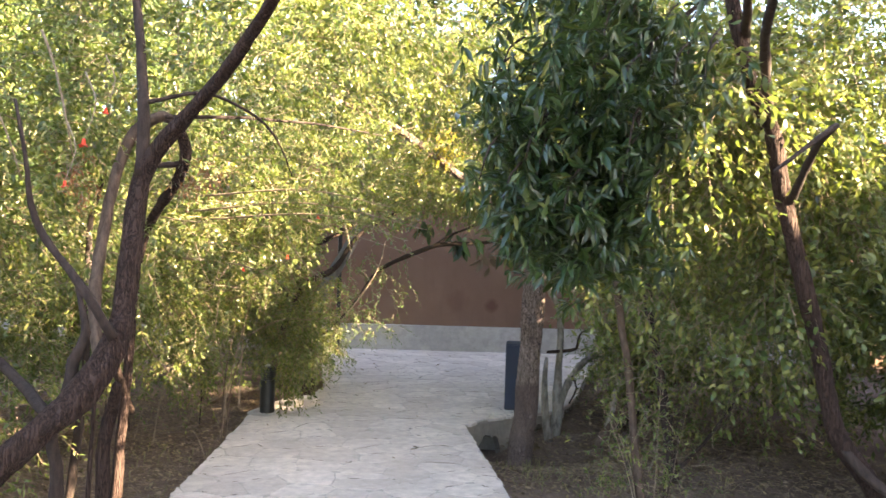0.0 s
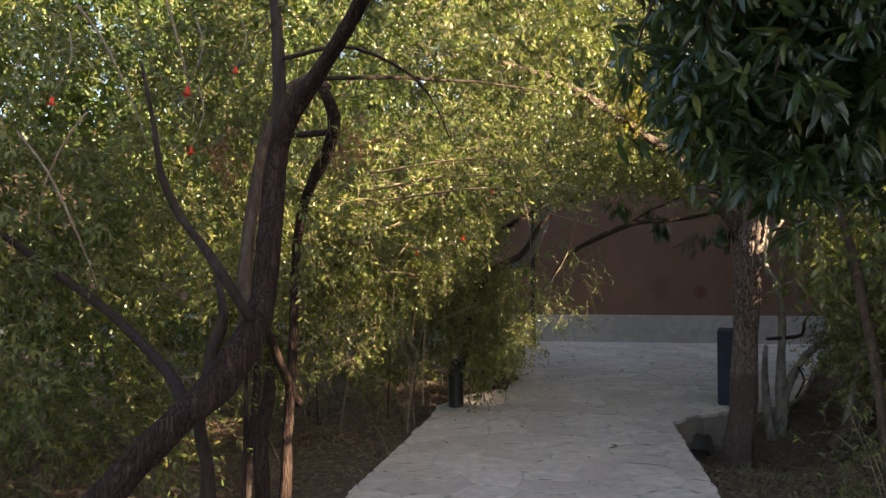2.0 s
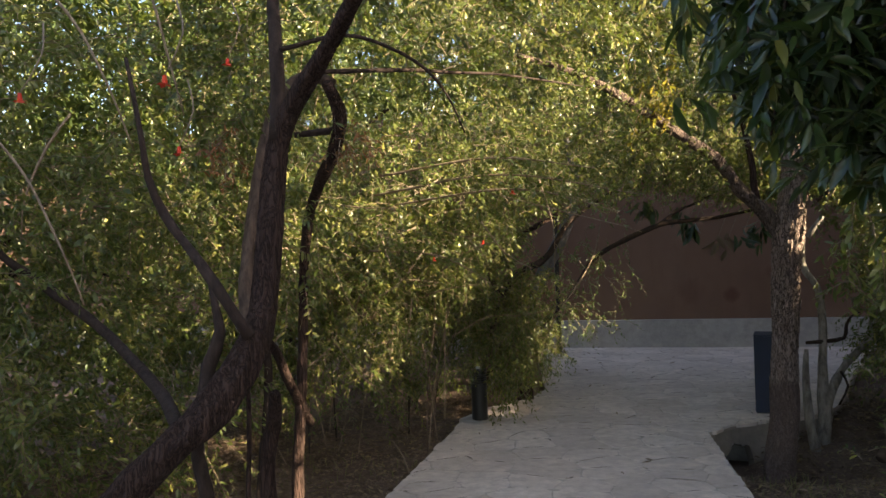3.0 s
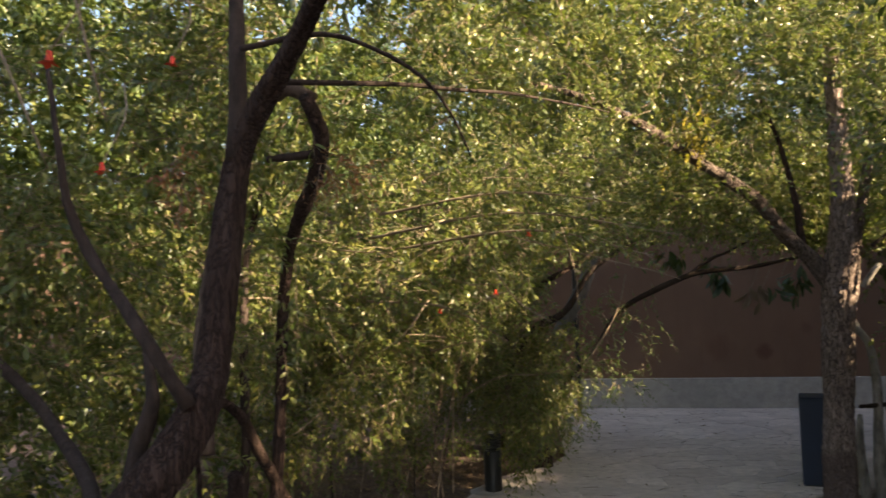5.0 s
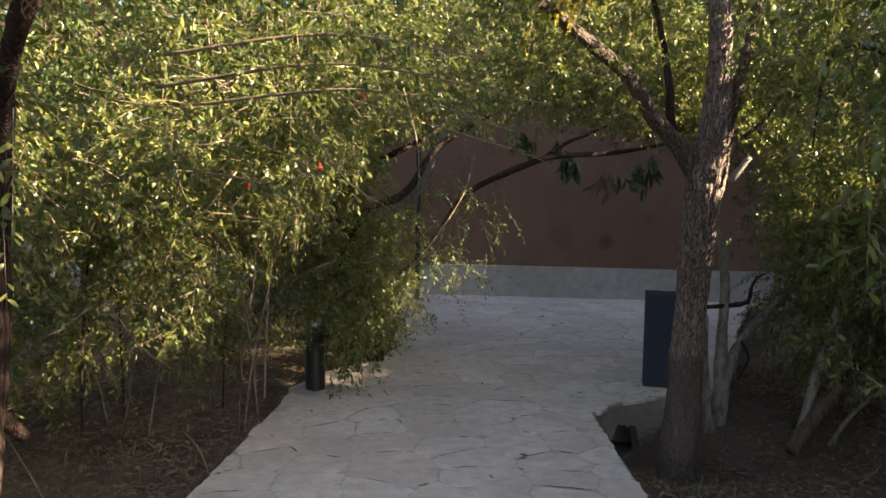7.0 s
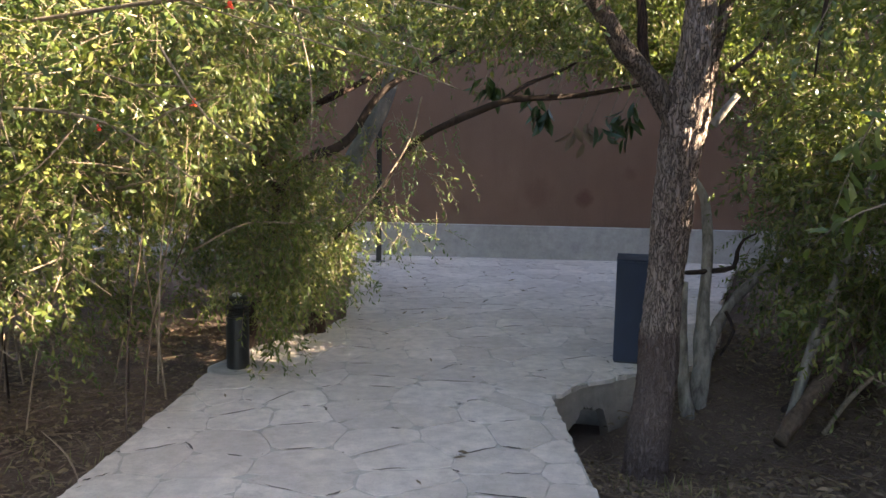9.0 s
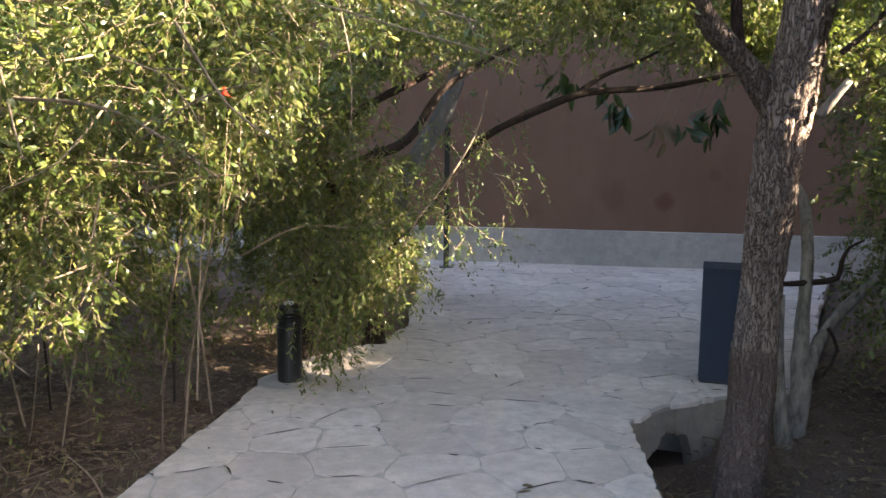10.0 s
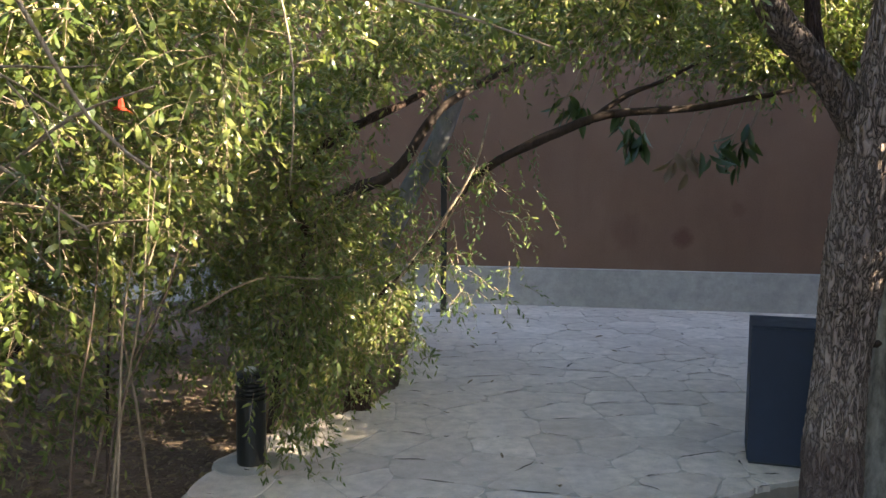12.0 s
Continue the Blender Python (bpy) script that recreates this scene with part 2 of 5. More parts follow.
def limb(name, points, material, parent, label="", seg=10, step=0.06, wobble=0.10, ridges=0.0, ridge_count=13, flare=0.0, seed=0):
    """A trunk or branch: a bent, tapered, uneven tube, with bark ridges standing out where asked."""
    line = smooth_line(points, step)
    n = len(line)
    c, r = line[:, :3], np.maximum(0.88 * line[:, 3], 0.001)
    tan = np.gradient(c, axis=0)
    tan /= np.linalg.norm(tan, axis=1)[:, None] + 1e-9
    ref = np.array((0.31, 0.95, 0.05)) if abs(tan[:, 2]).mean() > 0.5 else np.array((0.0, 0.1, 1.0))
    u = np.cross(tan, ref)
    u /= np.linalg.norm(u, axis=1)[:, None]
    v = np.cross(tan, u)
    ang = np.arange(seg) * 2 * math.pi / seg
    along = np.concatenate([[0], np.cumsum(np.linalg.norm(np.diff(c, axis=0), axis=1))])
    scale = np.ones((n, seg))
    for i in range(n):
        for j in range(seg):
            ca, sa = math.cos(ang[j]), math.sin(ang[j])
            k = wobble * noise.noise((ca * 0.9 + seed, sa * 0.9, along[i] * 2.5 / max(0.3, r[0] * 8)))
            if ridges:
                warp = 0.55 * noise.noise((ca * 1.5, sa * 1.5 + seed, along[i] * 9))
                cell = noise.noise((ca * ridge_count / 4.5 + warp + seed, sa * ridge_count / 4.5 + warp, along[i] * 10.0))
                fine = noise.noise((ca * ridge_count / 2.0, sa * ridge_count / 2.0 + seed, along[i] * 26.0))
                k += ridges * (1.0 - 2.6 * abs(cell)) + 0.45 * ridges * fine
            scale[i, j] += k
        if flare:
            scale[i] += flare * math.exp(-along[i] / 0.10) * (1 + 0.35 * np.sin(ang * 4 + seed))
    verts = c[:, None, :] + (r[:, None] * scale)[:, :, None] * (np.cos(ang)[None, :, None] * u[:, None, :] + np.sin(ang)[None, :, None] * v[:, None, :])
    verts = verts.reshape(-1, 3)
    faces = [(i * seg + j, i * seg + (j + 1) % seg, (i + 1) * seg + (j + 1) % seg, (i + 1) * seg + j) for i in range(n - 1) for j in range(seg)]
    faces += [tuple(range(seg - 1, -1, -1)), tuple((n - 1) * seg + j for j in range(seg))]
    return under(mesh_object(name, verts, faces, material, True), parent, label)


def quick_mesh(name, verts, faces, material):
    """A mesh of many alike faces (all triangles or all quads) from arrays."""
    me = bpy.data.meshes.new(name)
    m, k = faces.shape
    me.vertices.add(len(verts))
    me.vertices.foreach_set("co", verts.astype(np.float32).ravel())
    me.loops.add(m * k)
    me.loops.foreach_set("vertex_index", faces.astype(np.int32).ravel())
    me.polygons.add(m)
    me.polygons.foreach_set("loop_start", np.arange(0, m * k, k, dtype=np.int32))
    me.update(calc_edges=True)
    me.materials.append(material)
    return new(name, me)


def unit(a):
    return a / (np.linalg.norm(a, axis=-1, keepdims=True) + 1e-9)


def leaves_mesh(name, base, way, side, length, width, material, fold=0.25, curl=0.22, plain=False):
    """Oblong leaves, bent along their length and a little twisted: four triangles each, or two when plain."""
    n = len(base)
    up = np.cross(side, way)
    L, w = length[:, None], width[:, None]
    bend = curl * (0.4 + 1.2 * ((np.arange(n) * 0.618) % 1.0))[:, None]
    if plain:
        m = base + way * L * 0.5
        verts = np.stack([base, m + side * w * 0.5 + up * w * fold, base + way * L - up * L * bend, m - side * w * 0.5], axis=1).reshape(-1, 3)
        return quick_mesh(name, verts, (np.arange(n)[:, None, None] * 4 + np.array([(0, 1, 2), (0, 2, 3)])[None]).reshape(-1, 3), material)
    rows = [base]
    for f, g, twist in ((0.30, 0.86, 0.5), (0.72, 0.94, -0.2)):
        m = base + way * L * f - up * L * bend * f * f
        rows += [m + side * w * 0.5 * g + up * w * fold * (1 + twist), m - side * w * 0.5 * g + up * w * fold * (1 - twist)]
    rows.append(base + way * L - up * L * bend)
    verts = np.stack(rows, axis=1).reshape(-1, 3)
    f = np.array([(0, 1, 2), (1, 3, 4), (1, 4, 2), (3, 5, 4)])
    faces = (np.arange(n)[:, None, None] * 6 + f[None]).reshape(-1, 3)
    return quick_mesh(name, verts, faces, material)


def broad_leaf_arrays(base, way, side, length, width, curl=0.2, fold=0.22):
    """Oval leaves with a midrib fold and a bent back tip: twelve triangles each."""
    up = np.cross(side, way)
    L, w = length[:, None], width[:, None]
    rows = [base]
    for f, g in ((0.22, 0.72), (0.52, 1.0), (0.82, 0.55)):
        m = base + way * L * f - up * L * curl * f * f
        rows += [m + side * w * 0.5 * g + up * w * fold * g, m, m - side * w * 0.5 * g + up * w * fold * g]
    rows.append(base + way * L - up * L * curl)
    verts = np.stack(rows, axis=1).reshape(-1, 3)
    f = [(0, 1, 2), (0, 2, 3)]
    for a in (1, 4):
        f += [(a, a + 3, a + 4), (a, a + 4, a + 1), (a + 1, a + 4, a + 5), (a + 1, a + 5, a + 2)]
    f += [(7, 10, 8), (8, 10, 9)]
    faces = (np.arange(len(base))[:, None, None] * 11 + np.array(f)[None]).reshape(-1, 3)
    return verts, faces


def sprigs(rng, parent, starts, ways, material, length=(0.18, 0.45), leaves=18, leaf=(0.042, 0.070), slim=0.29, droop=0.22, twig=0.0024, crown="crown", twigs="twig_wood", label="", plain=False):
    """Leafy twigs: each a drooping line that carries leaves on both sides. Makes the crown and its twigs under parent."""
    n = len(starts)
    L = rng.uniform(*length, n)
    s = (np.arange(leaves) + rng.uniform(0, 0.9, (n, leaves))) / leaves
    s = 0.12 + 0.88 * s
    ways = unit(ways)
    down = np.array((0, 0, -1.0))
    pos = starts[:, None, :] + (L[:, None] * s)[:, :, None] * ways[:, None, :] + (L[:, None] * droop * s * s)[:, :, None] * down
    tan = unit(ways[:, None, :] + (2 * droop * s)[:, :, None] * down)
    rnd = unit(rng.normal(size=(n, leaves, 3)))
    out = unit(rnd - (rnd * tan).sum(-1, keepdims=True) * tan)
    way = unit(tan * rng.uniform(0.35, 0.9, (n, leaves, 1)) + out * 0.8 + down * 0.05)
    side = unit(np.cross(way, rng.normal(size=(n, leaves, 3)) * 0.6 + np.array((0, 0, 1.0))))
    ll = rng.uniform(*leaf, (n, leaves)) * (1 - 0.35 * s)
    ww = ll * slim * rng.uniform(0.8, 1.25, (n, leaves))
    ob = tagged(under(leaves_mesh(crown, pos.reshape(-1, 3), way.reshape(-1, 3), side.reshape(-1, 3), ll.ravel(), ww.ravel(), material, plain=plain), parent, label), kind="stuff")
    if twig:
        q = np.linspace(0, 1, 4)
        line = starts[:, None, :] + (L[:, None] * q)[:, :, None] * ways[:, None, :] + (L[:, None] * droop * q * q)[:, :, None] * down
        u = unit(np.cross(ways, np.array((0.3, 0.2, 0.9))))
        v = np.cross(ways, u)
        rad = twig * (1.15 - q)
        tri = [math.cos(a) * u[:, None, :] + math.sin(a) * v[:, None, :] for a in (0, 2.094, 4.189)]
        ring = np.stack([line + rad[None, :, None] * t for t in tri], axis=2)
        verts = ring.reshape(-1, 3)
        f = []
        for i in range(3):
            for j in range(3):
                f.append([i * 3 + j, i * 3 + (j + 1) % 3, (i + 1) * 3 + (j + 1) % 3, (i + 1) * 3 + j])
        faces = (np.arange(n)[:, None, None] * 12 + np.array(f)[None]).reshape(-1, 4)
        tagged(under(quick_mesh(twigs, verts, faces, TWIG), parent), kind="stuff")
    return ob


def clear(p):
    """Which places stay free of leaves: the walk itself and the open view down the paving."""
    x, y, z = p.T
    left = np.where(y < 8.8, -1.25 + 0.95 * np.clip((z - 0.60) / 1.1, 0, 1), np.where(y < 10.3, -0.30 + 0.2 * (y - 8.8), 0.02))
    right = np.where(y < 6.2, 1.25, np.where(y < 8.5, 1.95, np.where(y < 11, 2.6, 3.4)))
    tunnel = (x > left) & (x < right) & (z < 1.86 + 0.04 * np.sin(5 * x + 3 * y)) & (y < 13.5)
    walker = (y < 5.9) & (x > -1.25) & (x < 0.95) & (z < 2.42 + 0.12 * (5.9 - y))
    bollard = (x > -1.15) & (x < -0.50) & (y > 7.6) & (y < 9.25) & (z < 0.80)
    dx, dy, dz = x - 1.80, y - 7.72, z - 1.62
    along = dx * to_sun.x + dy * to_sun.y + dz * to_sun.z
    off = np.sqrt(np.maximum(dx * dx + dy * dy + dz * dz - along * along, 0))
    gap = (along > 0) & (off < 0.13)
    return ~(tunnel | walker | bollard | gap)


def blob(rng, n, centre, radii, shell=0.45):
    """Places in an uneven ball, more of them near its skin, and the way out of it."""
    m = max(1, n // 9)
    d = unit(rng.normal(size=(m, 3)))
    lump = np.array([1 + 0.38 * noise.noise(Vector(v * 2.3) + Vector(centre)) for v in d])
    r = rng.uniform(0, 1, m) ** shell
    p = np.array(centre) + d * (r * lump)[:, None] * np.array(radii)
    p, d = np.repeat(p, 9, axis=0), np.repeat(d, 9, axis=0)
    p = p + rng.normal(size=p.shape) * 0.075
    way = unit(d * np.array((1, 1, 0.7)) + 0.75 * rng.normal(size=p.shape))
    return p, way


def crown_of(seed, blobs, keep=None):
    rng = np.random.default_rng(seed)
    ps, ws = [], []
    for n, centre, radii in blobs:
        p, w = blob(rng, int(n * 1.45), centre, radii)
        ps.append(p)
        ws.append(w)
    p, w = np.vstack(ps), np.vstack(ws)
    ok = clear(p) & clear(p + w * 0.22 + np.array((0, 0, -0.10))) & (p[:, 2] > np.where((p[:, 0] < -0.8) & (p[:, 1] < 8.6), np.where(p[:, 0] < -2.2, 0.20, 0.48), 0.14))
    if keep is not None:
        ok &= keep(p)
    return rng, p[ok], w[ok]


# ---- ground ----


def ground_height(x, y):
    """Planting beds a little under the paving, with a hollow by the furrowed tree."""
    z = -0.075 + 0.035 * noise.noise((x * 0.9, y * 0.9, 3.1)) + 0.018 * noise.noise((x * 4, y * 4, 1.7))
    z -= 0.30 * math.exp(-((x - 1.75) / 0.75) ** 2 - ((y - 8.0) / 0.75) ** 2) + 0.24 * math.exp(-((x - 1.36) / 0.34) ** 2 - ((y - 8.48) / 0.30) ** 2)
    z += 0.05 * math.exp(-((x - 3.2) / 0.9) ** 2 - ((y - 6.6) / 1.1) ** 2)
    return z


def left_edge(y):
    return -1.41 + 0.135 * (y - 6.1) if y < 6.1 else -1.41 + 0.179 * (y - 6.1)


def right_edge(y):
    return 0.95 + 0.135 * (y - 6.1) if y < 6.1 else 0.95 + 0.092 * (y - 6.1)


PAVED = [(left_edge(-4), -4), (right_edge(-4), -4), (right_edge(6.1), 6.1), (1.15, 8.29), (1.28, 8.46), (1.40, 8.55), (1.50, 8.62), (1.77, 8.72), (2.30, 8.90), (2.85, 9.75),
         (3.30, 10.80), (4.60, 13.20), (0.03, 14.05), (0.02, 12.0), (-0.05, 10.32), (-0.30, 9.96), (-0.66, 9.58), (-0.86, 9.20), (-0.90, 8.95), (left_edge(6.1), 6.1)]


def inside(x, y, poly):
    hit = False
    for (x0, y0), (x1, y1) in zip(poly, poly[1:] + poly[:1]):
        if (y0 > y) != (y1 > y) and x < x0 + (y - y0) * (x1 - x0) / (y1 - y0):
            hit = not hit
    return hit


def build_ground():
    xs = np.concatenate([[-400, -150, -60, -30, -18, -12], np.arange(-8, 8.01, 0.10), [12, 18, 30, 60, 150, 400]])
    ys = np.concatenate([[-400, -150, -60, -25, -10], np.arange(-5, 14.91, 0.10), [18, 30, 60, 150, 500]])
    verts = []
    for y in ys:
        for x in xs:
            z = ground_height(x, y) if abs(x) < 9 and -6 < y < 15 else -0.07
            if inside(x, y, PAVED):
                z = -0.40
            verts.append((x, y, z))
    w = len(xs)
    faces = [(j * w + i, j * w + i + 1, (j + 1) * w + i + 1, (j + 1) * w + i) for j in range(len(ys) - 1) for i in range(w - 1)]
    ob = mesh_object("ground", verts, faces, SOIL, True)
    return tagged(ob, "dry brown soil of the planting beds strewn with litter", "ground", kind="structure")


build_ground()

# ---- paving bed and walls ----


def build_paving_bed():
    bm = bmesh.new()
    hollow = {(1.15, 8.29): (-0.12, 0.26), (1.28, 8.46): (-0.22, 0.34), (1.40, 8.55): (-0.16, 0.36), (1.50, 8.62): (-0.06, 0.34), (1.77, 8.72): (-0.02, 0.12)}
    rings = [[bm.verts.new((x, y, -0.0035)) for x, y in PAVED]]
    for depth, share in ((-0.026, 0.0), (-0.030, 1.0), (-0.65, 1.0)):
        rings.append([bm.verts.new((x + share * hollow.get((x, y), (0, 0))[0], y + share * hollow.get((x, y), (0, 0))[1], depth)) for x, y in PAVED])
    bm.faces.new(rings[0])
    n = len(PAVED)
    for up, low in zip(rings, rings[1:]):
        for i in range(n):
            bm.faces.new((up[i], low[i], low[(i + 1) % n], up[(i + 1) % n]))
    bm.normal_update()
    me = bpy.data.meshes.new("pavement")
    bm.to_mesh(me)
    bm.free()
    me.materials.append(MORTAR)
    return tagged(new("pavement", me), "pale crazy paving of irregular flagstones set in mortar", "paving", kind="structure")


pavement = build_paving_bed()


def build_edging():
    """Rendered face under the paving's corner, broken out at its foot."""
    rng = random.Random(12)
    top = [Vector(q) for q in ((1.148, 8.285), (1.28, 8.455), (1.40, 8.545), (1.50, 8.613), (1.77, 8.713), (2.05, 8.81), (2.30, 8.895))]
    foot = ((1.10, -0.34), (1.22, -0.31), (1.30, -0.26), (1.36, -0.215), (1.395, -0.150), (1.44, -0.160), (1.50, -0.185), (1.575, -0.200), (1.60, -0.29), (1.62, -0.55), (2.4, -0.55))
    line = [a.lerp(b, k / 8) for a, b in zip(top, top[1:]) for k in range(8)] + [top[-1]]
    bm = bmesh.new()
    grid = []
    for k, p in enumerate(line):
        d = (line[min(k + 1, len(line) - 1)] - line[max(k - 1, 0)]).normalized()
        n = Vector((d.y, -d.x))
        low = next(z0 + (z1 - z0) * (p.x - x0) / (x1 - x0) for (x0, z0), (x1, z1) in zip(foot, foot[1:]) if x0 <= p.x <= x1) + rng.uniform(-0.012, 0.012)
        row = []
        for f in range(7):
            z = -0.006 + (low + 0.006) * f / 6
            o = 0.010 * noise.noise((p.x * 9, p.y * 9, z * 12)) - 0.012 * (f == 0) + 0.02 * f / 6
            row.append(bm.verts.new((p.x + n.x * o, p.y + n.y * o, z)))
        for f in range(7):
            z = low + (-0.034 - low) * f / 6
            row.append(bm.verts.new((p.x - n.x * 0.07, p.y - n.y * 0.07, z)))
        grid.append(row)
    for a, b in zip(grid, grid[1:]):
        for f in range(13):
            bm.faces.new((a[f], a[f + 1], b[f + 1], b[f]))
    for row in (grid[0], grid[-1]):
        bm.faces.new(row)
    bmesh.ops.recalc_face_normals(bm, faces=bm.faces)
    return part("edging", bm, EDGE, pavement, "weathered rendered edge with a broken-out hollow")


build_edging()


def wall_block(name, x0, x1, y0, y1, z0, z1, material, label, bevel=0.0):
    me = bpy.data.meshes.new(name)
    bm = slab_bm(x0, x1, y0, y1, z0, z1, bevel)
    bm.to_mesh(me)
    bm.free()
    me.materials.append(material)
    return tagged(new(name, me), label, "wall", kind="structure")


def turned(ob, x, y, degrees):
    ob.matrix_world = pose(x, y, 0, 0, 0, degrees) @ Matrix.Translation((-x, -y, 0))
    return ob


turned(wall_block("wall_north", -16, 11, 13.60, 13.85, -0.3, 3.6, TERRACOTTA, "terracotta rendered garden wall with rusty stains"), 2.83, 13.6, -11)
# Unseen walls, added in stepped heights to block or pass the low sun.
wall_block("wall_southeast", 9.0, 9.25, -14, -0.1, -0.3, 8.8, TERRACOTTA, "tall unseen wall added to keep off the low sun")
wall_block("wall_east", 9.0, 9.25, -0.1, 1.75, -0.3, 5.45, TERRACOTTA, "unseen wall added to block the low sun")
wall_block("wall_east_high", 9.0, 9.25, 1.75, 3.9, -0.3, 5.8, TERRACOTTA, "unseen wall added to block the low sun")
wall_block("wall_east_low", 9.0, 9.25, 3.9, 7.4, -0.3, 4.6, TERRACOTTA, "unseen wall added to block the low sun")
wall_block("wall_northeast", 9.0, 9.25, 7.4, 12.1, -0.3, 9.6, TERRACOTTA, "tall unseen wall added to keep off the low sun")
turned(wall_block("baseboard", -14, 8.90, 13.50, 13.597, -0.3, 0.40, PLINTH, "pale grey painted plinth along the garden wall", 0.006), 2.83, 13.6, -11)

# ---- fixtures ----


def build_bollard():
    e = empty("bollard_light")
    c = (-0.73, 9.03, 0)
    e.location = c
    part("body", lathe_bm([(0.070, 0.004), (0.073, 0.012), (0.073, 0.33), (0.070, 0.335)]), BLACK, e)
    part("louvre_core", lathe_bm([(0.050, 0.335), (0.050, 0.425)]), BLACK, e)
    for k in range(4):
        part("louvre", lathe_bm([(0.052, 0.342 + k * 0.021), (0.073, 0.345 + k * 0.021), (0.073, 0.352 + k * 0.021), (0.052, 0.356 + k * 0.021)]), BLACK, e)
    part("cap", lathe_bm([(0.074, 0.426), (0.075, 0.452), (0.070, 0.462), (0.045, 0.468), (0.010, 0.470)]), BLACK, e)
    part("lens", lathe_bm([(0.030, 0.470), (0.030, 0.482), (0.020, 0.488), (0.005, 0.490)], 16), LENS, e, "small opal lens on the cap")
    return tagged(e, "short black cylindrical bollard light on a concrete footing", "bollard light")


def build_footing():
    me = bpy.data.meshes.new("concrete_footing")
    bm = lathe_bm([(0.165, -0.10), (0.165, 0.0), (0.155, 0.004), (0.06, 0.004)], 30, (-0.755, 9.01, 0))
    bm.to_mesh(me)
    bm.free()
    me.materials.append(CONCRETE)
    return tagged(new("concrete_footing", me), "round pale concrete footing under the bollard light", "footing")


def build_box():
    e = empty("utility_box")
    e.location = (1.745 + 0.180 * 0.946 + 0.155 * 0.326, 9.0 - 0.180 * 0.326 + 0.155 * 0.946, 0)
    e.rotation_euler = (0, 0, radians(-19))
    part("cabinet", slab_bm(-0.180, 0.180, -0.155, 0.155, 0.012, 0.692, 0.005), STEEL, e)
    part("lid", slab_bm(-0.181, 0.181, -0.156, 0.156, 0.694, 0.704, 0.003), STEEL, e)
    part("plinth", slab_bm(-0.172, 0.172, -0.147, 0.147, -0.004, 0.010), BLACK, e)
    return tagged(e, "dark blue-grey painted metal utility box standing on the paving", "utility box")


def build_post():
    e = empty("post")
    e.location = (0.34, 13.46, 0)
    part("shaft", slab_bm(-0.030, 0.030, -0.030, 0.030, 0.012, 2.05, 0.004), BLACK, e)
    part("base_plate", slab_bm(-0.075, 0.075, -0.065, 0.065, -0.002, 0.011, 0.002), BLACK, e)
    return tagged(e, "slender black metal post standing before the garden wall", "post")


build_footing()
build_bollard()
build_box()
build_post()

# ---- trees ----


def tree(label, category="tree", name="tree"):
    return tagged(empty(name), label, category)


def flower(parent, place, seed, size=0.016):
    """A small red blossom with a fleshy tube and crumpled petals."""
    rng = random.Random(seed)
    bm = bmesh.new()
    c = Vector(place)
    for k in range(6):
        a = k * 1.047 + rng.random() * 0.4
        d = Vector((math.cos(a), math.sin(a), 0.5 * rng.random() - 0.6))
        s = Vector((-math.sin(a), math.cos(a), 0.2))
        p = [c, c + d * size * 0.7 + s * size * 0.55, c + d * size * (1.3 + 0.4 * rng.random()), c + d * size * 0.7 - s * size * 0.55]
        bm.faces.new([bm.verts.new(q) for q in p])
    for k in range(6):
        a, b = k * 1.047, (k + 1) * 1.047
        ra, rb = size * 0.35, size * 0.55
        bm.faces.new([bm.verts.new(c + Vector(q)) for q in ((ra * math.cos(a), ra * math.sin(a), size * 1.3), (ra * math.cos(b), ra * math.sin(b), size * 1.3), (rb * math.cos(b), rb * math.sin(b), -0.1 * size), (rb * math.cos(a), rb * math.sin(a), -0.1 * size))])
    return part("flower", bm, PETAL, parent, "small scarlet blossom")


SHOOT_A = [(-1.34, 4.45, 2.40, 0.012), (-1.12, 4.60, 2.48, 0.010), (-0.96, 4.70, 2.45, 0.009), (-0.81, 4.80, 2.37, 0.008), (-0.72, 4.90, 2.26, 0.006), (-0.66, 5.00, 2.12, 0.004)]
SHOOT_B = [(-1.30, 4.80, 2.38, 0.013), (-0.91, 5.20, 2.45, 0.011), (-0.74, 5.40, 2.47, 0.010), (-0.51, 5.60, 2.49, 0.008), (-0.24, 5.90, 2.50, 0.006), (0.0, 6.2, 2.51, 0.003)]


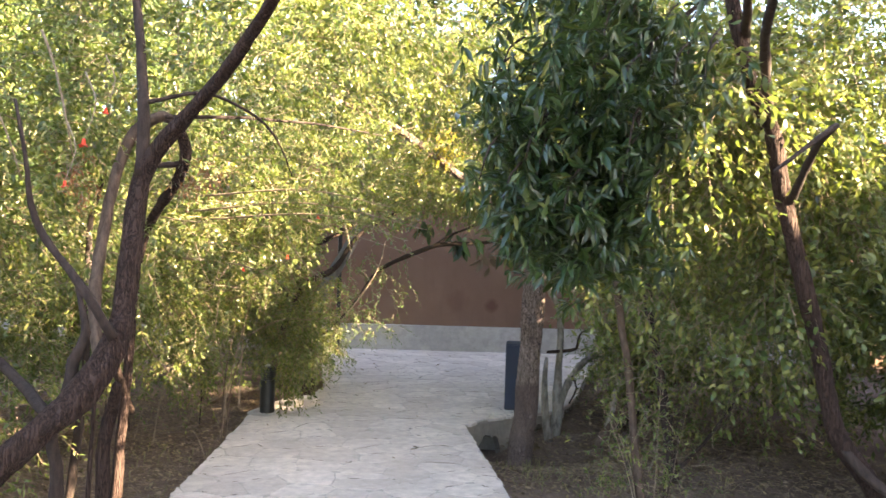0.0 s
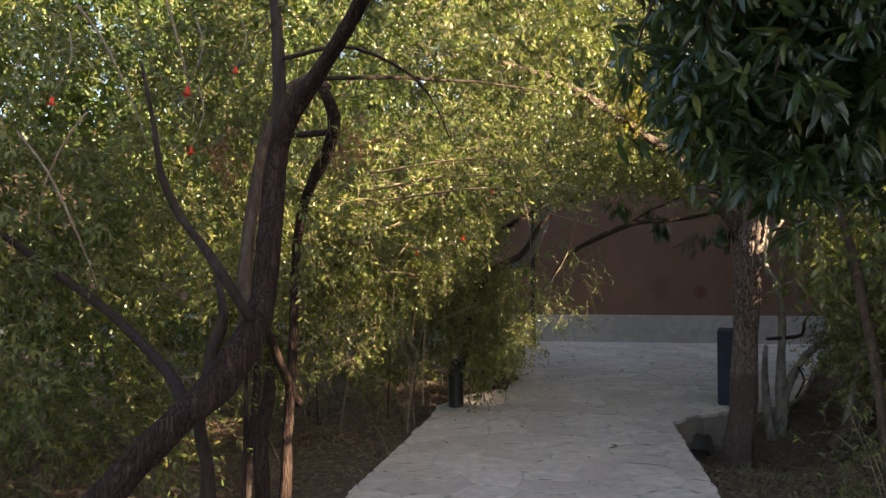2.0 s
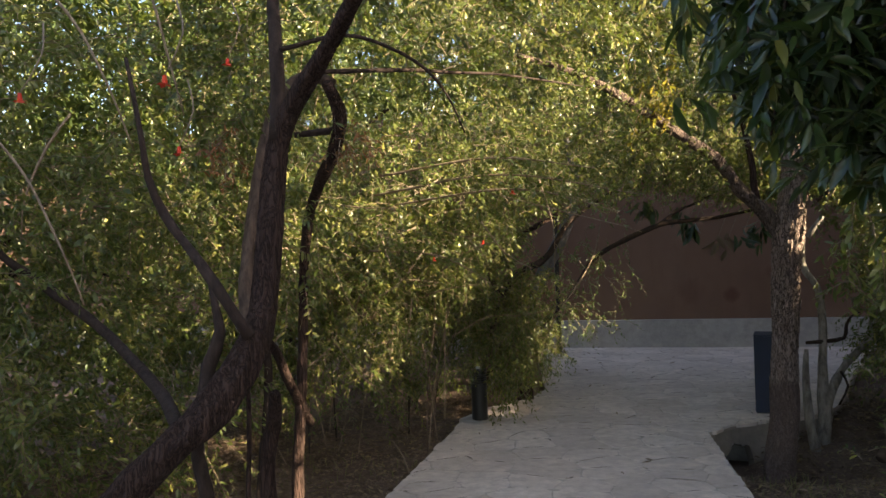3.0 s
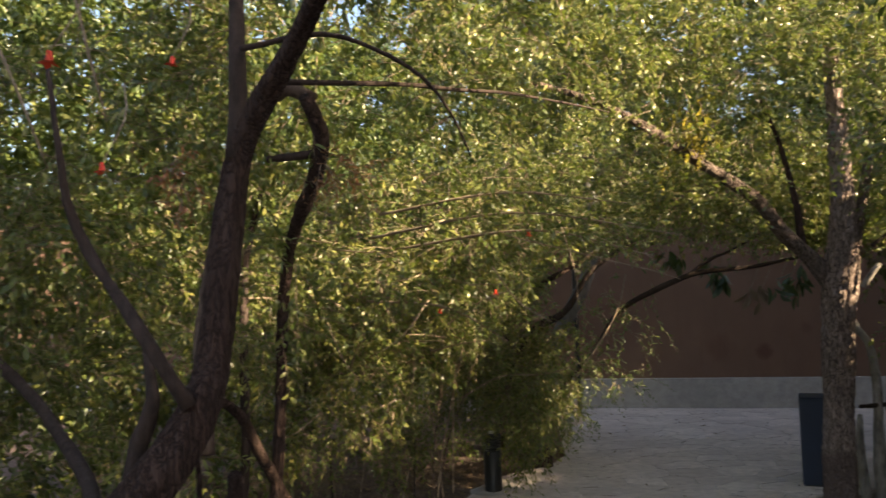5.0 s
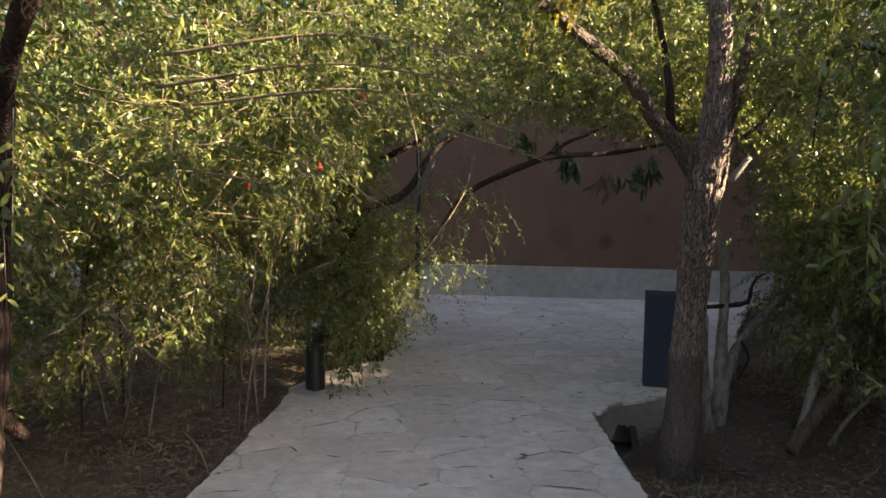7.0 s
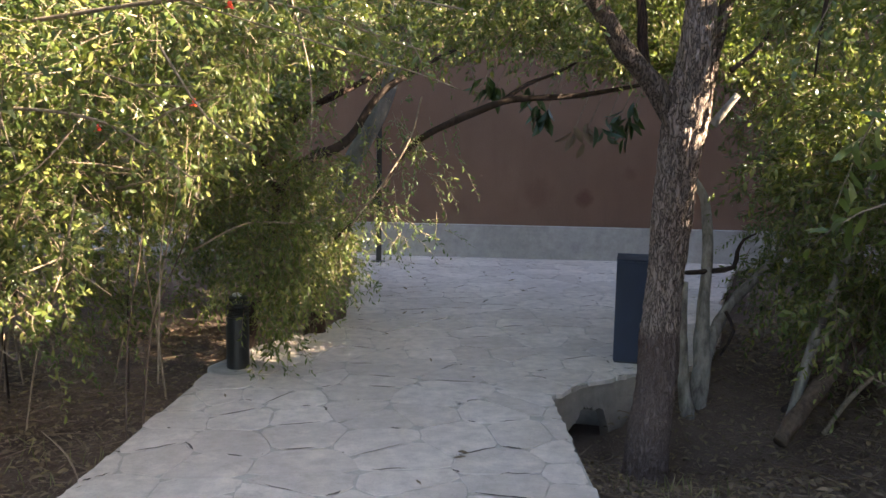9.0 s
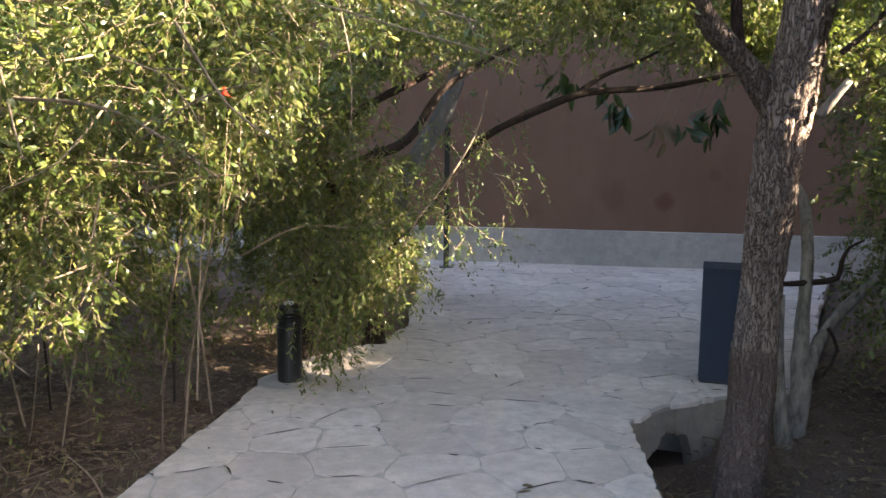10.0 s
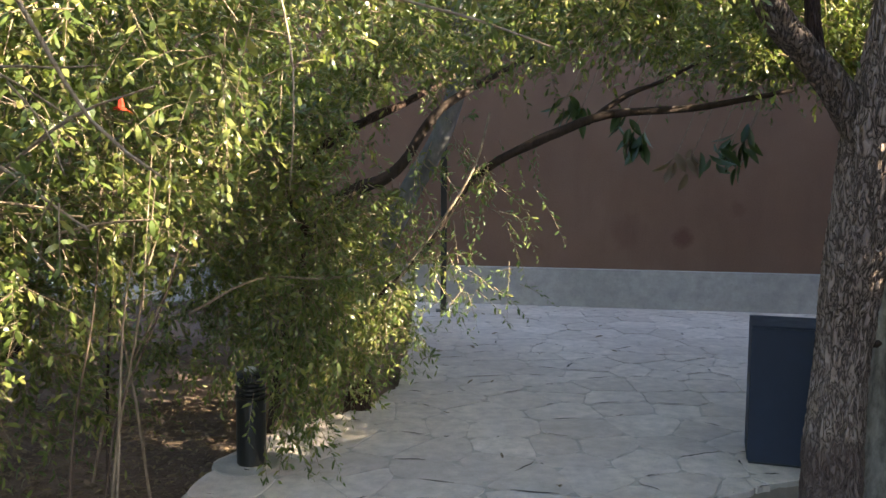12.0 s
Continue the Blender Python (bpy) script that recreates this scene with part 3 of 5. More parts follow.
def build_leaning_tree():
    t = tree("leaning multi-stemmed tree with rough reddish-brown bark and narrow leaves")
    limb("trunk", [(-2.55, 3.80, -0.15, 0.078), (-2.30, 3.88, 0.25, 0.070), (-1.92, 4.00, 0.71, 0.064), (-1.69, 4.05, 0.95, 0.062), (-1.54, 4.15, 1.10, 0.068), (-1.44, 4.25, 1.28, 0.062), (-1.41, 4.35, 1.47, 0.054), (-1.39, 4.40, 1.69, 0.052), (-1.38, 4.45, 1.92, 0.046), (-1.34, 4.45, 2.10, 0.044), (-1.15, 4.30, 2.33, 0.036), (-0.99, 4.10, 2.49, 0.032), (-0.86, 3.88, 2.64, 0.028), (-0.70, 3.60, 2.85, 0.022)], BARK_RED, t, seg=36, step=0.022, wobble=0.30, ridges=0.10, ridge_count=11, seed=2)
    limb("branch", [(-1.37, 4.45, 2.05, 0.034), (-1.36, 4.48, 2.22, 0.034), (-1.37, 4.50, 2.38, 0.032), (-1.40, 4.60, 2.66, 0.028), (-1.45, 4.70, 3.0, 0.020)], BARK_DARK, t, wobble=0.25, seed=3)
    limb("branch", [(-1.43, 4.20, 1.33, 0.024), (-1.52, 4.16, 1.50, 0.022), (-1.62, 4.20, 1.63, 0.020), (-1.74, 4.25, 1.78, 0.019), (-1.78, 4.22, 1.91, 0.016), (-1.80, 4.20, 2.10, 0.012), (-1.86, 4.25, 2.35, 0.008)], BARK_DARK, t, wobble=0.3, seed=4)
    limb("branch", [(-1.66, 4.15, 0.98, 0.028), (-1.85, 4.45, 1.08, 0.028), (-1.99, 4.60, 1.16, 0.027), (-2.29, 4.90, 1.30, 0.027), (-2.63, 5.10, 1.48, 0.026), (-2.96, 5.20, 1.68, 0.020), (-3.30, 5.2, 1.95, 0.02)], BARK_DARK, t, wobble=0.3, seed=5)
    limb("branch", [(-1.62, 4.22, 1.05, 0.030), (-1.60, 4.26, 1.22, 0.032), (-1.55, 4.24, 1.35, 0.022), (-1.60, 4.30, 1.55, 0.012)], BARK_DARK, t, wobble=0.35, seed=6)
    # a second, darker stem with its cut, crooked head
    limb("stem", [(-1.62, 5.50, -0.12, 0.040), (-1.60, 5.56, 0.50, 0.034), (-1.56, 5.60, 1.07, 0.030), (-1.55, 5.60, 1.37, 0.028), (-1.50, 5.50, 1.70, 0.030), (-1.40, 5.30, 1.90, 0.032), (-1.27, 5.10, 2.07, 0.036), (-1.22, 5.00, 2.24, 0.036), (-1.25, 4.90, 2.35, 0.028)], BARK_RED, t, wobble=0.35, seed=7)
    limb("branch", [(-1.25, 5.02, 2.16, 0.020), (-1.33, 5.00, 2.15, 0.018), (-1.42, 4.98, 2.14, 0.013)], BARK_DARK, t, wobble=0.3, seed=8)
    limb("branch", [(-1.24, 5.0, 2.36, 0.030), (-1.34, 5.0, 2.41, 0.034), (-1.47, 5.0, 2.32, 0.036), (-1.55, 5.0, 2.14, 0.034), (-1.60, 4.95, 1.85, 0.034), (-1.63, 4.85, 1.45, 0.034), (-1.58, 4.75, 1.10, 0.030)], BARK_BROWN, t, "arched paler branch joining the cut stem", wobble=0.3, seed=9)
    limb("stem", [(-2.02, 6.20, -0.12, 0.034), (-1.95, 6.30, 0.72, 0.030), (-1.94, 6.30, 1.45, 0.026), (-1.95, 6.40, 1.85, 0.022), (-1.86, 6.40, 2.20, 0.016)], BARK_DARK, t, wobble=0.3, seed=10)
    limb("stem", [(-1.66, 5.00, 1.28, 0.020), (-1.61, 5.20, 1.17, 0.025), (-1.60, 5.40, 1.00, 0.028), (-1.58, 5.62, 0.80, 0.028), (-1.57, 5.76, 0.69, 0.030)], BARK_RED, t, "sawn-off leaning stem", wobble=0.2, seed=11)
    limb("stem", [(-1.76, 4.50, -0.12, 0.046), (-1.72, 4.50, 0.35, 0.038), (-1.71, 4.50, 0.62, 0.036), (-1.73, 4.48, 0.84, 0.030), (-1.66, 4.30, 1.02, 0.028)], BARK_DARK, t, wobble=0.4, seed=12)
    limb("stem", [(-1.63, 4.90, -0.12, 0.046), (-1.58, 4.90, 0.42, 0.042), (-1.57, 4.90, 0.70, 0.038), (-1.54, 4.90, 0.88, 0.034), (-1.50, 4.80, 1.02, 0.026)], BARK_RED, t, wobble=0.4, seed=13)
    limb("stem", [(-1.60, 4.70, -0.12, 0.016), (-1.61, 4.70, 0.45, 0.013), (-1.59, 4.70, 0.95, 0.011), (-1.57, 4.6, 1.2, 0.008)], BARK_RED, t, seed=14)
    rng, p, w = crown_of(11, [(620, (-2.6, 5.9, 2.0), (1.5, 1.1, 1.2)), (520, (-1.3, 5.6, 2.75), (1.1, 0.9, 0.75)), (380, (-3.2, 5.0, 2.0), (1.0, 0.8, 1.1)), (420, (-3.0, 5.3, 0.8), (0.9, 0.7, 0.7)), (260, (-0.5, 5.2, 3.1), (1.0, 0.9, 0.5))],
                          lambda q: (q[:, 1] > 4.75) | (q[:, 0] < -2.35))
    sprigs(rng, t, p, w, LEAF, leaves=14, leaf=(0.046, 0.074), slim=0.30, label="narrow olive-green leaves, partly sunlit")
    for k, q in enumerate([(-1.43, 3.50, 2.10), (-1.98, 3.75, 2.12), (-1.62, 4.10, 1.98), (-1.50, 4.3, 2.32)]):
        flower(t, q, k)
        limb("twig", [(q[0] - 0.05, q[1] + 0.25, q[2] + 0.30, 0.004), (q[0] + 0.02, q[1] + 0.10, q[2] + 0.16, 0.003), (q[0], q[1], q[2] + 0.02, 0.002)], TWIG, t, seg=5, seed=20 + k)
    r = np.random.default_rng(44)
    q = np.array((-1.16, 5.0, 2.09)) + r.normal(size=(26, 3)) * np.array((0.06, 0.04, 0.035))
    sprigs(r, t, q, r.normal(size=(26, 3)) * 0.5 + np.array((0.5, -0.3, -0.3)), LEAF_RUST, length=(0.06, 0.16), leaves=8, leaf=(0.030, 0.055), slim=0.2, droop=0.3, label="withered rust-brown leaves at the cut head")
    q = np.array((-1.72, 4.9, 2.02)) + r.normal(size=(22, 3)) * np.array((0.07, 0.05, 0.07))
    sprigs(r, t, q, r.normal(size=(22, 3)) * 0.5 + np.array((0.3, -0.3, -0.4)), LEAF_RUST, length=(0.06, 0.16), leaves=8, leaf=(0.030, 0.055), slim=0.2, droop=0.3, label="withered rust-brown leaves")
    limb("branch", SHOOT_A, BARK_DARK, t, seg=7, wobble=0.3, seed=61)
    limb("branch", SHOOT_B, BARK_DARK, t, seg=7, wobble=0.3, seed=62)
    # bare hanging shoots
    for k, (x, y, z, dx, dz) in enumerate([(-2.05, 4.1, 2.55, 0.25, -0.55), (-1.70, 4.0, 2.60, 0.12, -0.50), (-2.4, 4.3, 2.1, 0.30, -0.65), (-2.2, 4.5, 2.2, -0.25, -0.5)]):
        limb("twig", [(x, y, z, 0.007), (x + dx * 0.4, y, z + dz * 0.25, 0.006), (x + dx * 0.8, y, z + dz * 0.65, 0.005), (x + dx, y + 0.05, z + dz, 0.003)], TWIG, t, seg=6, wobble=0.3, seed=30 + k)
    return t


def build_hanging_shrub():
    """The bush beside the paving whose shoots hang over the bollard."""
    t = tree("dense leafy shrub with pale thin stems drooping over the paving edge", "shrub", "shrub")
    rng0 = random.Random(5)
    for k in range(9):
        a = rng0.uniform(-1.0, 1.0)
        x0, y0 = -1.55 + rng0.uniform(-0.75, 0.50), 8.55 + rng0.uniform(-0.35, 0.45)
        h = rng0.uniform(0.9, 1.7)
        limb("stem", [(x0, y0, -0.12, 0.008), (x0 + 0.12 * a, y0 - 0.03, 0.30 * h, 0.007), (x0 + 0.32 * a, y0 - 0.05, 0.65 * h, 0.006), (x0 + 0.55 * a, y0 - 0.15, h, 0.005), (x0 + 0.75 * a, y0 - 0.25, 1.25 * h, 0.003)], TWIG if k % 3 else BARK_DARK, t, seg=7, wobble=0.25, seed=50 + k)
    rng, p, w = crown_of(12, [(950, (-1.55, 8.1, 1.45), (1.05, 0.85, 0.85)), (520, (-0.75, 8.9, 1.25), (0.62, 0.6, 0.85)), (420, (-2.4, 7.7, 1.3), (0.9, 0.8, 0.95)), (330, (-0.9, 7.6, 2.05), (0.9, 0.8, 0.5)), (150, (-0.45, 9.45, 0.75), (0.36, 0.40, 0.50)), (160, (-2.0, 8.8, 0.55), (0.8, 0.4, 0.4))])
    sprigs(rng, t, p, w, LEAF, leaves=14, leaf=(0.046, 0.076), droop=0.28, slim=0.29, label="yellow-green narrow leaves, sunlit above")
    # the sheaf that falls over and beside the bollard
    r = np.random.default_rng(3)
    n = 95
    q = np.column_stack([r.normal(-0.44, 0.075, n), r.normal(8.78, 0.08, n), 0.16 + 0.80 * r.uniform(0, 1, n) ** 0.8])
    q[:, 0] += 0.10 * (q[:, 2] - 0.4)
    sprigs(r, t, q, r.normal(size=(n, 3)) * 0.45 + np.array((0.0, -0.2, -0.9)), LEAF, length=(0.14, 0.26), leaves=12, leaf=(0.044, 0.070), slim=0.28, droop=0.4, label="hanging shoots")
    n = 300
    f = r.uniform(0, 1, n) ** 0.8
    q = np.column_stack([-0.70 + 0.74 * f + r.normal(0, 0.05, n), 8.88 + 0.75 * f + r.normal(0, 0.14, n), 0.30 + 0.10 * f + r.uniform(0, 1, n) * (0.95 + 0.10 * f)])
    q = q[~((q[:, 0] < -0.52) & (q[:, 2] < 0.60))]
    n = len(q)
    sprigs(r, t, q, r.normal(size=(n, 3)) * 0.7 + np.array((0.10, -0.40, -0.40)), LEAF, length=(0.14, 0.30), leaves=12, leaf=(0.042, 0.072), slim=0.27, droop=0.35, label="leafy sprays beside the bollard")
    n = 20
    q = np.column_stack([r.uniform(-0.84, -0.58, n), r.uniform(8.72, 8.86, n), r.uniform(0.50, 0.85, n)])
    sprigs(r, t, q, r.normal(size=(n, 3)) * 0.3 + np.array((0.0, -0.1, -0.9)), LEAF, length=(0.10, 0.18), leaves=9, leaf=(0.040, 0.064), slim=0.28, droop=0.3, label="shoots hanging before the bollard")
    # one lit spray reaches out sideways above them
    n = 30
    f = np.linspace(0, 1, n)
    q = np.column_stack([-0.62 + 0.78 * f, 8.70 - 0.05 * f, 0.98 + 0.14 * f - 0.10 * np.sin(3.1 * f)]) + r.normal(size=(n, 3)) * 0.03
    limb("shoot", [(-0.95, 8.75, 0.80, 0.008), (-0.62, 8.70, 0.97, 0.006), (-0.25, 8.68, 0.98, 0.005), (0.16, 8.65, 1.12, 0.002)], TWIG, t, seg=5, seed=91)
    sprigs(r, t, q, r.normal(size=(n, 3)) * 0.7 + np.array((0.6, -0.1, 0.1)), LEAF, length=(0.06, 0.16), leaves=9, leaf=(0.044, 0.070), droop=0.2, label="spray reaching out over the paving")
    # tall pale stems standing clear of the leaves
    for k, line in enumerate([((-1.12, -0.1), (-1.10, 0.54), (-1.04, 0.95), (-1.02, 1.39)), ((-0.98, 0.25), (-0.96, 0.89), (-0.93, 1.20), (-0.95, 1.45)), ((-1.10, -0.1), (-1.04, 0.50), (-0.86, 0.98), (-0.76, 1.40)), ((-1.72, -0.1), (-1.62, 0.5), (-1.42, 0.9), (-1.36, 1.4))]):
        limb("stem", [(x, 7.75 + 0.12 * k + 0.06 * j, z, 0.0062 - 0.0012 * j) for j, (x, z) in enumerate(line)], BARK_BROWN if k % 2 == 0 else TWIG, t, "thin upright stem", seg=7, wobble=0.25, seed=230 + k)
    # weak bare shoots that lie on and over the litter
    for k in range(3):
        x, y = rng0.uniform(-2.1, -1.1), rng0.uniform(7.0, 8.2)
        dx = rng0.uniform(-0.4, 0.4)
        limb("twig", [(x, y, -0.09, 0.006), (x + dx * 0.4, y - 0.05, 0.10, 0.005), (x + dx, y - 0.15, rng0.uniform(0.2, 0.5), 0.003)], TWIG, t, seg=5, wobble=0.3, seed=250 + k)
    # long light shoots that reach out over the walk
    for k, (a, b, c) in enumerate([((-1.3, 6.6, 1.95), (-0.5, 6.2, 2.02), (0.28, 5.95, 1.86)), ((-1.2, 6.9, 1.9), (-0.4, 6.5, 1.95), (0.20, 6.3, 1.78)), ((-1.2, 6.3, 2.05), (-0.55, 6.0, 2.10), (0.0, 5.75, 2.0)), ((-1.4, 7.0, 1.6), (-0.9, 6.7, 1.55), (-0.55, 6.6, 1.35))]):
        limb("shoot", [(*a, 0.010), (*b, 0.007), (*c, 0.003)], TWIG, t, seg=6, wobble=0.3, seed=80 + k)
        n = 16
        f = r.uniform(0.15, 1.0, n)[:, None]
        A, B, C = (np.array(v) for v in (a, b, c))
        q = (1 - f) ** 2 * A + 2 * f * (1 - f) * (2 * B - 0.5 * (A + C)) + f * f * C
        sprigs(r, t, q, r.normal(size=(n, 3)) * 0.6 + (C - A) / np.linalg.norm(C - A) * 0.8, LEAF, length=(0.08, 0.2), leaves=11, leaf=(0.036, 0.060), droop=0.3)
    for k, line in enumerate([((-0.24, 6.78, 2.02), (-0.17, 6.72, 1.75), (-0.16, 6.70, 1.57), (-0.17, 6.70, 1.43)), ((-0.90, 6.70, 1.72), (-0.72, 6.60, 1.66), (-0.62, 6.60, 1.60), (-0.55, 6.60, 1.55)), ((-0.76, 6.62, 1.67), (-0.66, 6.58, 1.67), (-0.58, 6.56, 1.665), (-0.50, 6.55, 1.67)), ((-0.70, 6.60, 1.64), (-0.64, 6.58, 1.58), (-0.60, 6.56, 1.52), (-0.58, 6.56, 1.46)), ((-0.55, 6.35, 1.92), (0.06, 6.20, 1.735), (0.18, 6.17, 1.70), (0.30, 6.15, 1.655))]):
        limb("twig", [(*q, 0.0036 - 0.0007 * j) for j, q in enumerate(line)], TWIG, t, "bare pale twig", seg=6, wobble=0.3, seed=270 + k)
    for k in range(46):
        x, y, z = rng0.uniform(-2.6, -0.6), rng0.uniform(6.5, 8.0), rng0.uniform(0.9, 2.1)
        if x > -1.25 + 0.9 * min(1, max(0, (z - 0.6) / 1.1)) - 0.2:
            continue
        dx, dz = rng0.uniform(-0.35, 0.45), rng0.uniform(-0.35, 0.30)
        limb("twig", [(x, y, z, 0.006), (x + dx * 0.5, y - 0.08, z + dz * 0.7, 0.0045), (x + dx, y - 0.20, z + dz, 0.0025)], TWIG, t, seg=5, step=0.08, wobble=0.3, seed=140 + k)
    for k, q in enumerate([(-0.42, 6.55, 1.93), (-0.95, 6.9, 1.52), (-0.62, 7.0, 1.62)]):
        flower(t, q, 60 + k)
    return t


def build_arching_tree():
    """Grey leaning trunk with dark boughs arching over the paving."""
    t = tree("grey-barked leaning tree with dark boughs arching over the paving")
    limb("trunk", [(-0.75, 11.0, -0.12, 0.105), (-0.50, 11.0, 0.30, 0.098), (-0.24, 11.0, 0.74, 0.092), (0.03, 11.0, 1.29, 0.088), (0.27, 11.0, 1.73, 0.082), (0.38, 11.0, 2.17, 0.075), (0.36, 11.0, 2.65, 0.062), (0.2, 11.0, 3.2, 0.045)], BARK_GREY, t, "smooth grey leaning trunk", seg=18, wobble=0.10, seed=1)
    limb("bough", [(-0.75, 9.7, -0.10, 0.050), (-0.62, 9.6, 0.60, 0.046), (-0.45, 9.5, 1.12, 0.042), (-0.27, 9.5, 1.33, 0.040), (-0.03, 9.7, 1.45, 0.036), (0.18, 9.8, 1.76, 0.030), (0.45, 10.0, 1.96, 0.024), (0.8, 10.2, 2.15, 0.014)], BARK_DARK, t, wobble=0.35, seed=2)
    limb("bough", [(-0.48, 9.55, 1.05, 0.030), (-0.60, 9.5, 1.40, 0.030), (-0.30, 9.6, 1.66, 0.030), (0.05, 9.8, 1.85, 0.024), (0.3, 9.9, 2.0, 0.018)], BARK_RED, t, wobble=0.35, seed=3)
    limb("bough", [(-0.62, 9.6, 0.35, 0.009), (-0.35, 9.6, 0.55, 0.010), (-0.08, 9.55, 0.80, 0.012), (0.15, 9.5, 1.05, 0.015), (0.36, 9.5, 1.37, 0.021), (0.52, 9.4, 1.51, 0.026), (0.81, 9.3, 1.65, 0.030), (1.05, 9.2, 1.74, 0.026), (1.46, 9.1, 1.77, 0.020), (1.9, 9.0, 1.85, 0.012)], BARK_DARK, t, wobble=0.3, seed=4)
    limb("bough", [(0.95, 9.25, 1.70, 0.018), (1.15, 9.25, 1.84, 0.016), (1.35, 9.3, 1.92, 0.012), (1.6, 9.3, 2.05, 0.008)], BARK_DARK, t, wobble=0.3, seed=5)
    limb("shoot", [(0.46, 9.3, 1.75, 0.006), (0.38, 9.2, 1.48, 0.007), (0.22, 9.1, 1.22, 0.007), (0.02, 9.1, 0.95, 0.006), (-0.08, 9.1, 0.75, 0.005)], TWIG, t, wobble=0.3, seed=6)
    rng, p, w = crown_of(13, [(430, (1.5, 9.5, 2.30), (1.2, 0.8, 0.42)), (110, (2.05, 9.0, 1.95), (0.45, 0.3, 0.22)), (430, (2.9, 9.75, 2.95), (0.9, 0.6, 0.5)), (600, (-0.2, 10.2, 2.6), (1.2, 1.0, 0.7)), (600, (-1.8, 10.6, 1.6), (1.2, 1.0, 1.6)), (400, (0.6, 11.6, 3.0), (1.6, 1.0, 0.7)), (260, (2.3, 9.2, 2.1), (0.7, 0.6, 0.4)), (230, (-0.50, 10.2, 0.75), (0.42, 0.6, 0.65)), (170, (-0.25, 9.7, 1.75), (0.55, 0.5, 0.35)), (150, (-0.30, 11.4, 0.50), (0.28, 1.3, 0.55)), (420, (0.8, 11.8, 4.0), (2.2, 0.9, 0.8)), (320, (3.2, 11.2, 4.2), (1.5, 0.9, 0.8)), (260, (-1.1, 11.6, 0.9), (0.8, 0.8, 0.9)), (230, (-1.2, 10.5, 0.8), (0.6, 0.5, 0.8))])
    sprigs(rng, t, p, w, LEAF, leaves=15, leaf=(0.048, 0.078), slim=0.30, label="green narrow leaves, sunlit in places")
    r = np.random.default_rng(8)
    n = 75
    q = np.column_stack([r.uniform(0.02, 0.70, n), r.uniform(9.2, 9.5, n), r.uniform(0.78, 1.70, n)])
    sprigs(r, t, q, r.normal(size=(n, 3)) * 0.6 + np.array((0.1, 0, -0.8)), LEAF_SHADED, length=(0.15, 0.3), leaves=11, leaf=(0.036, 0.060), droop=0.3, label="sparse hanging shoots")
    return t


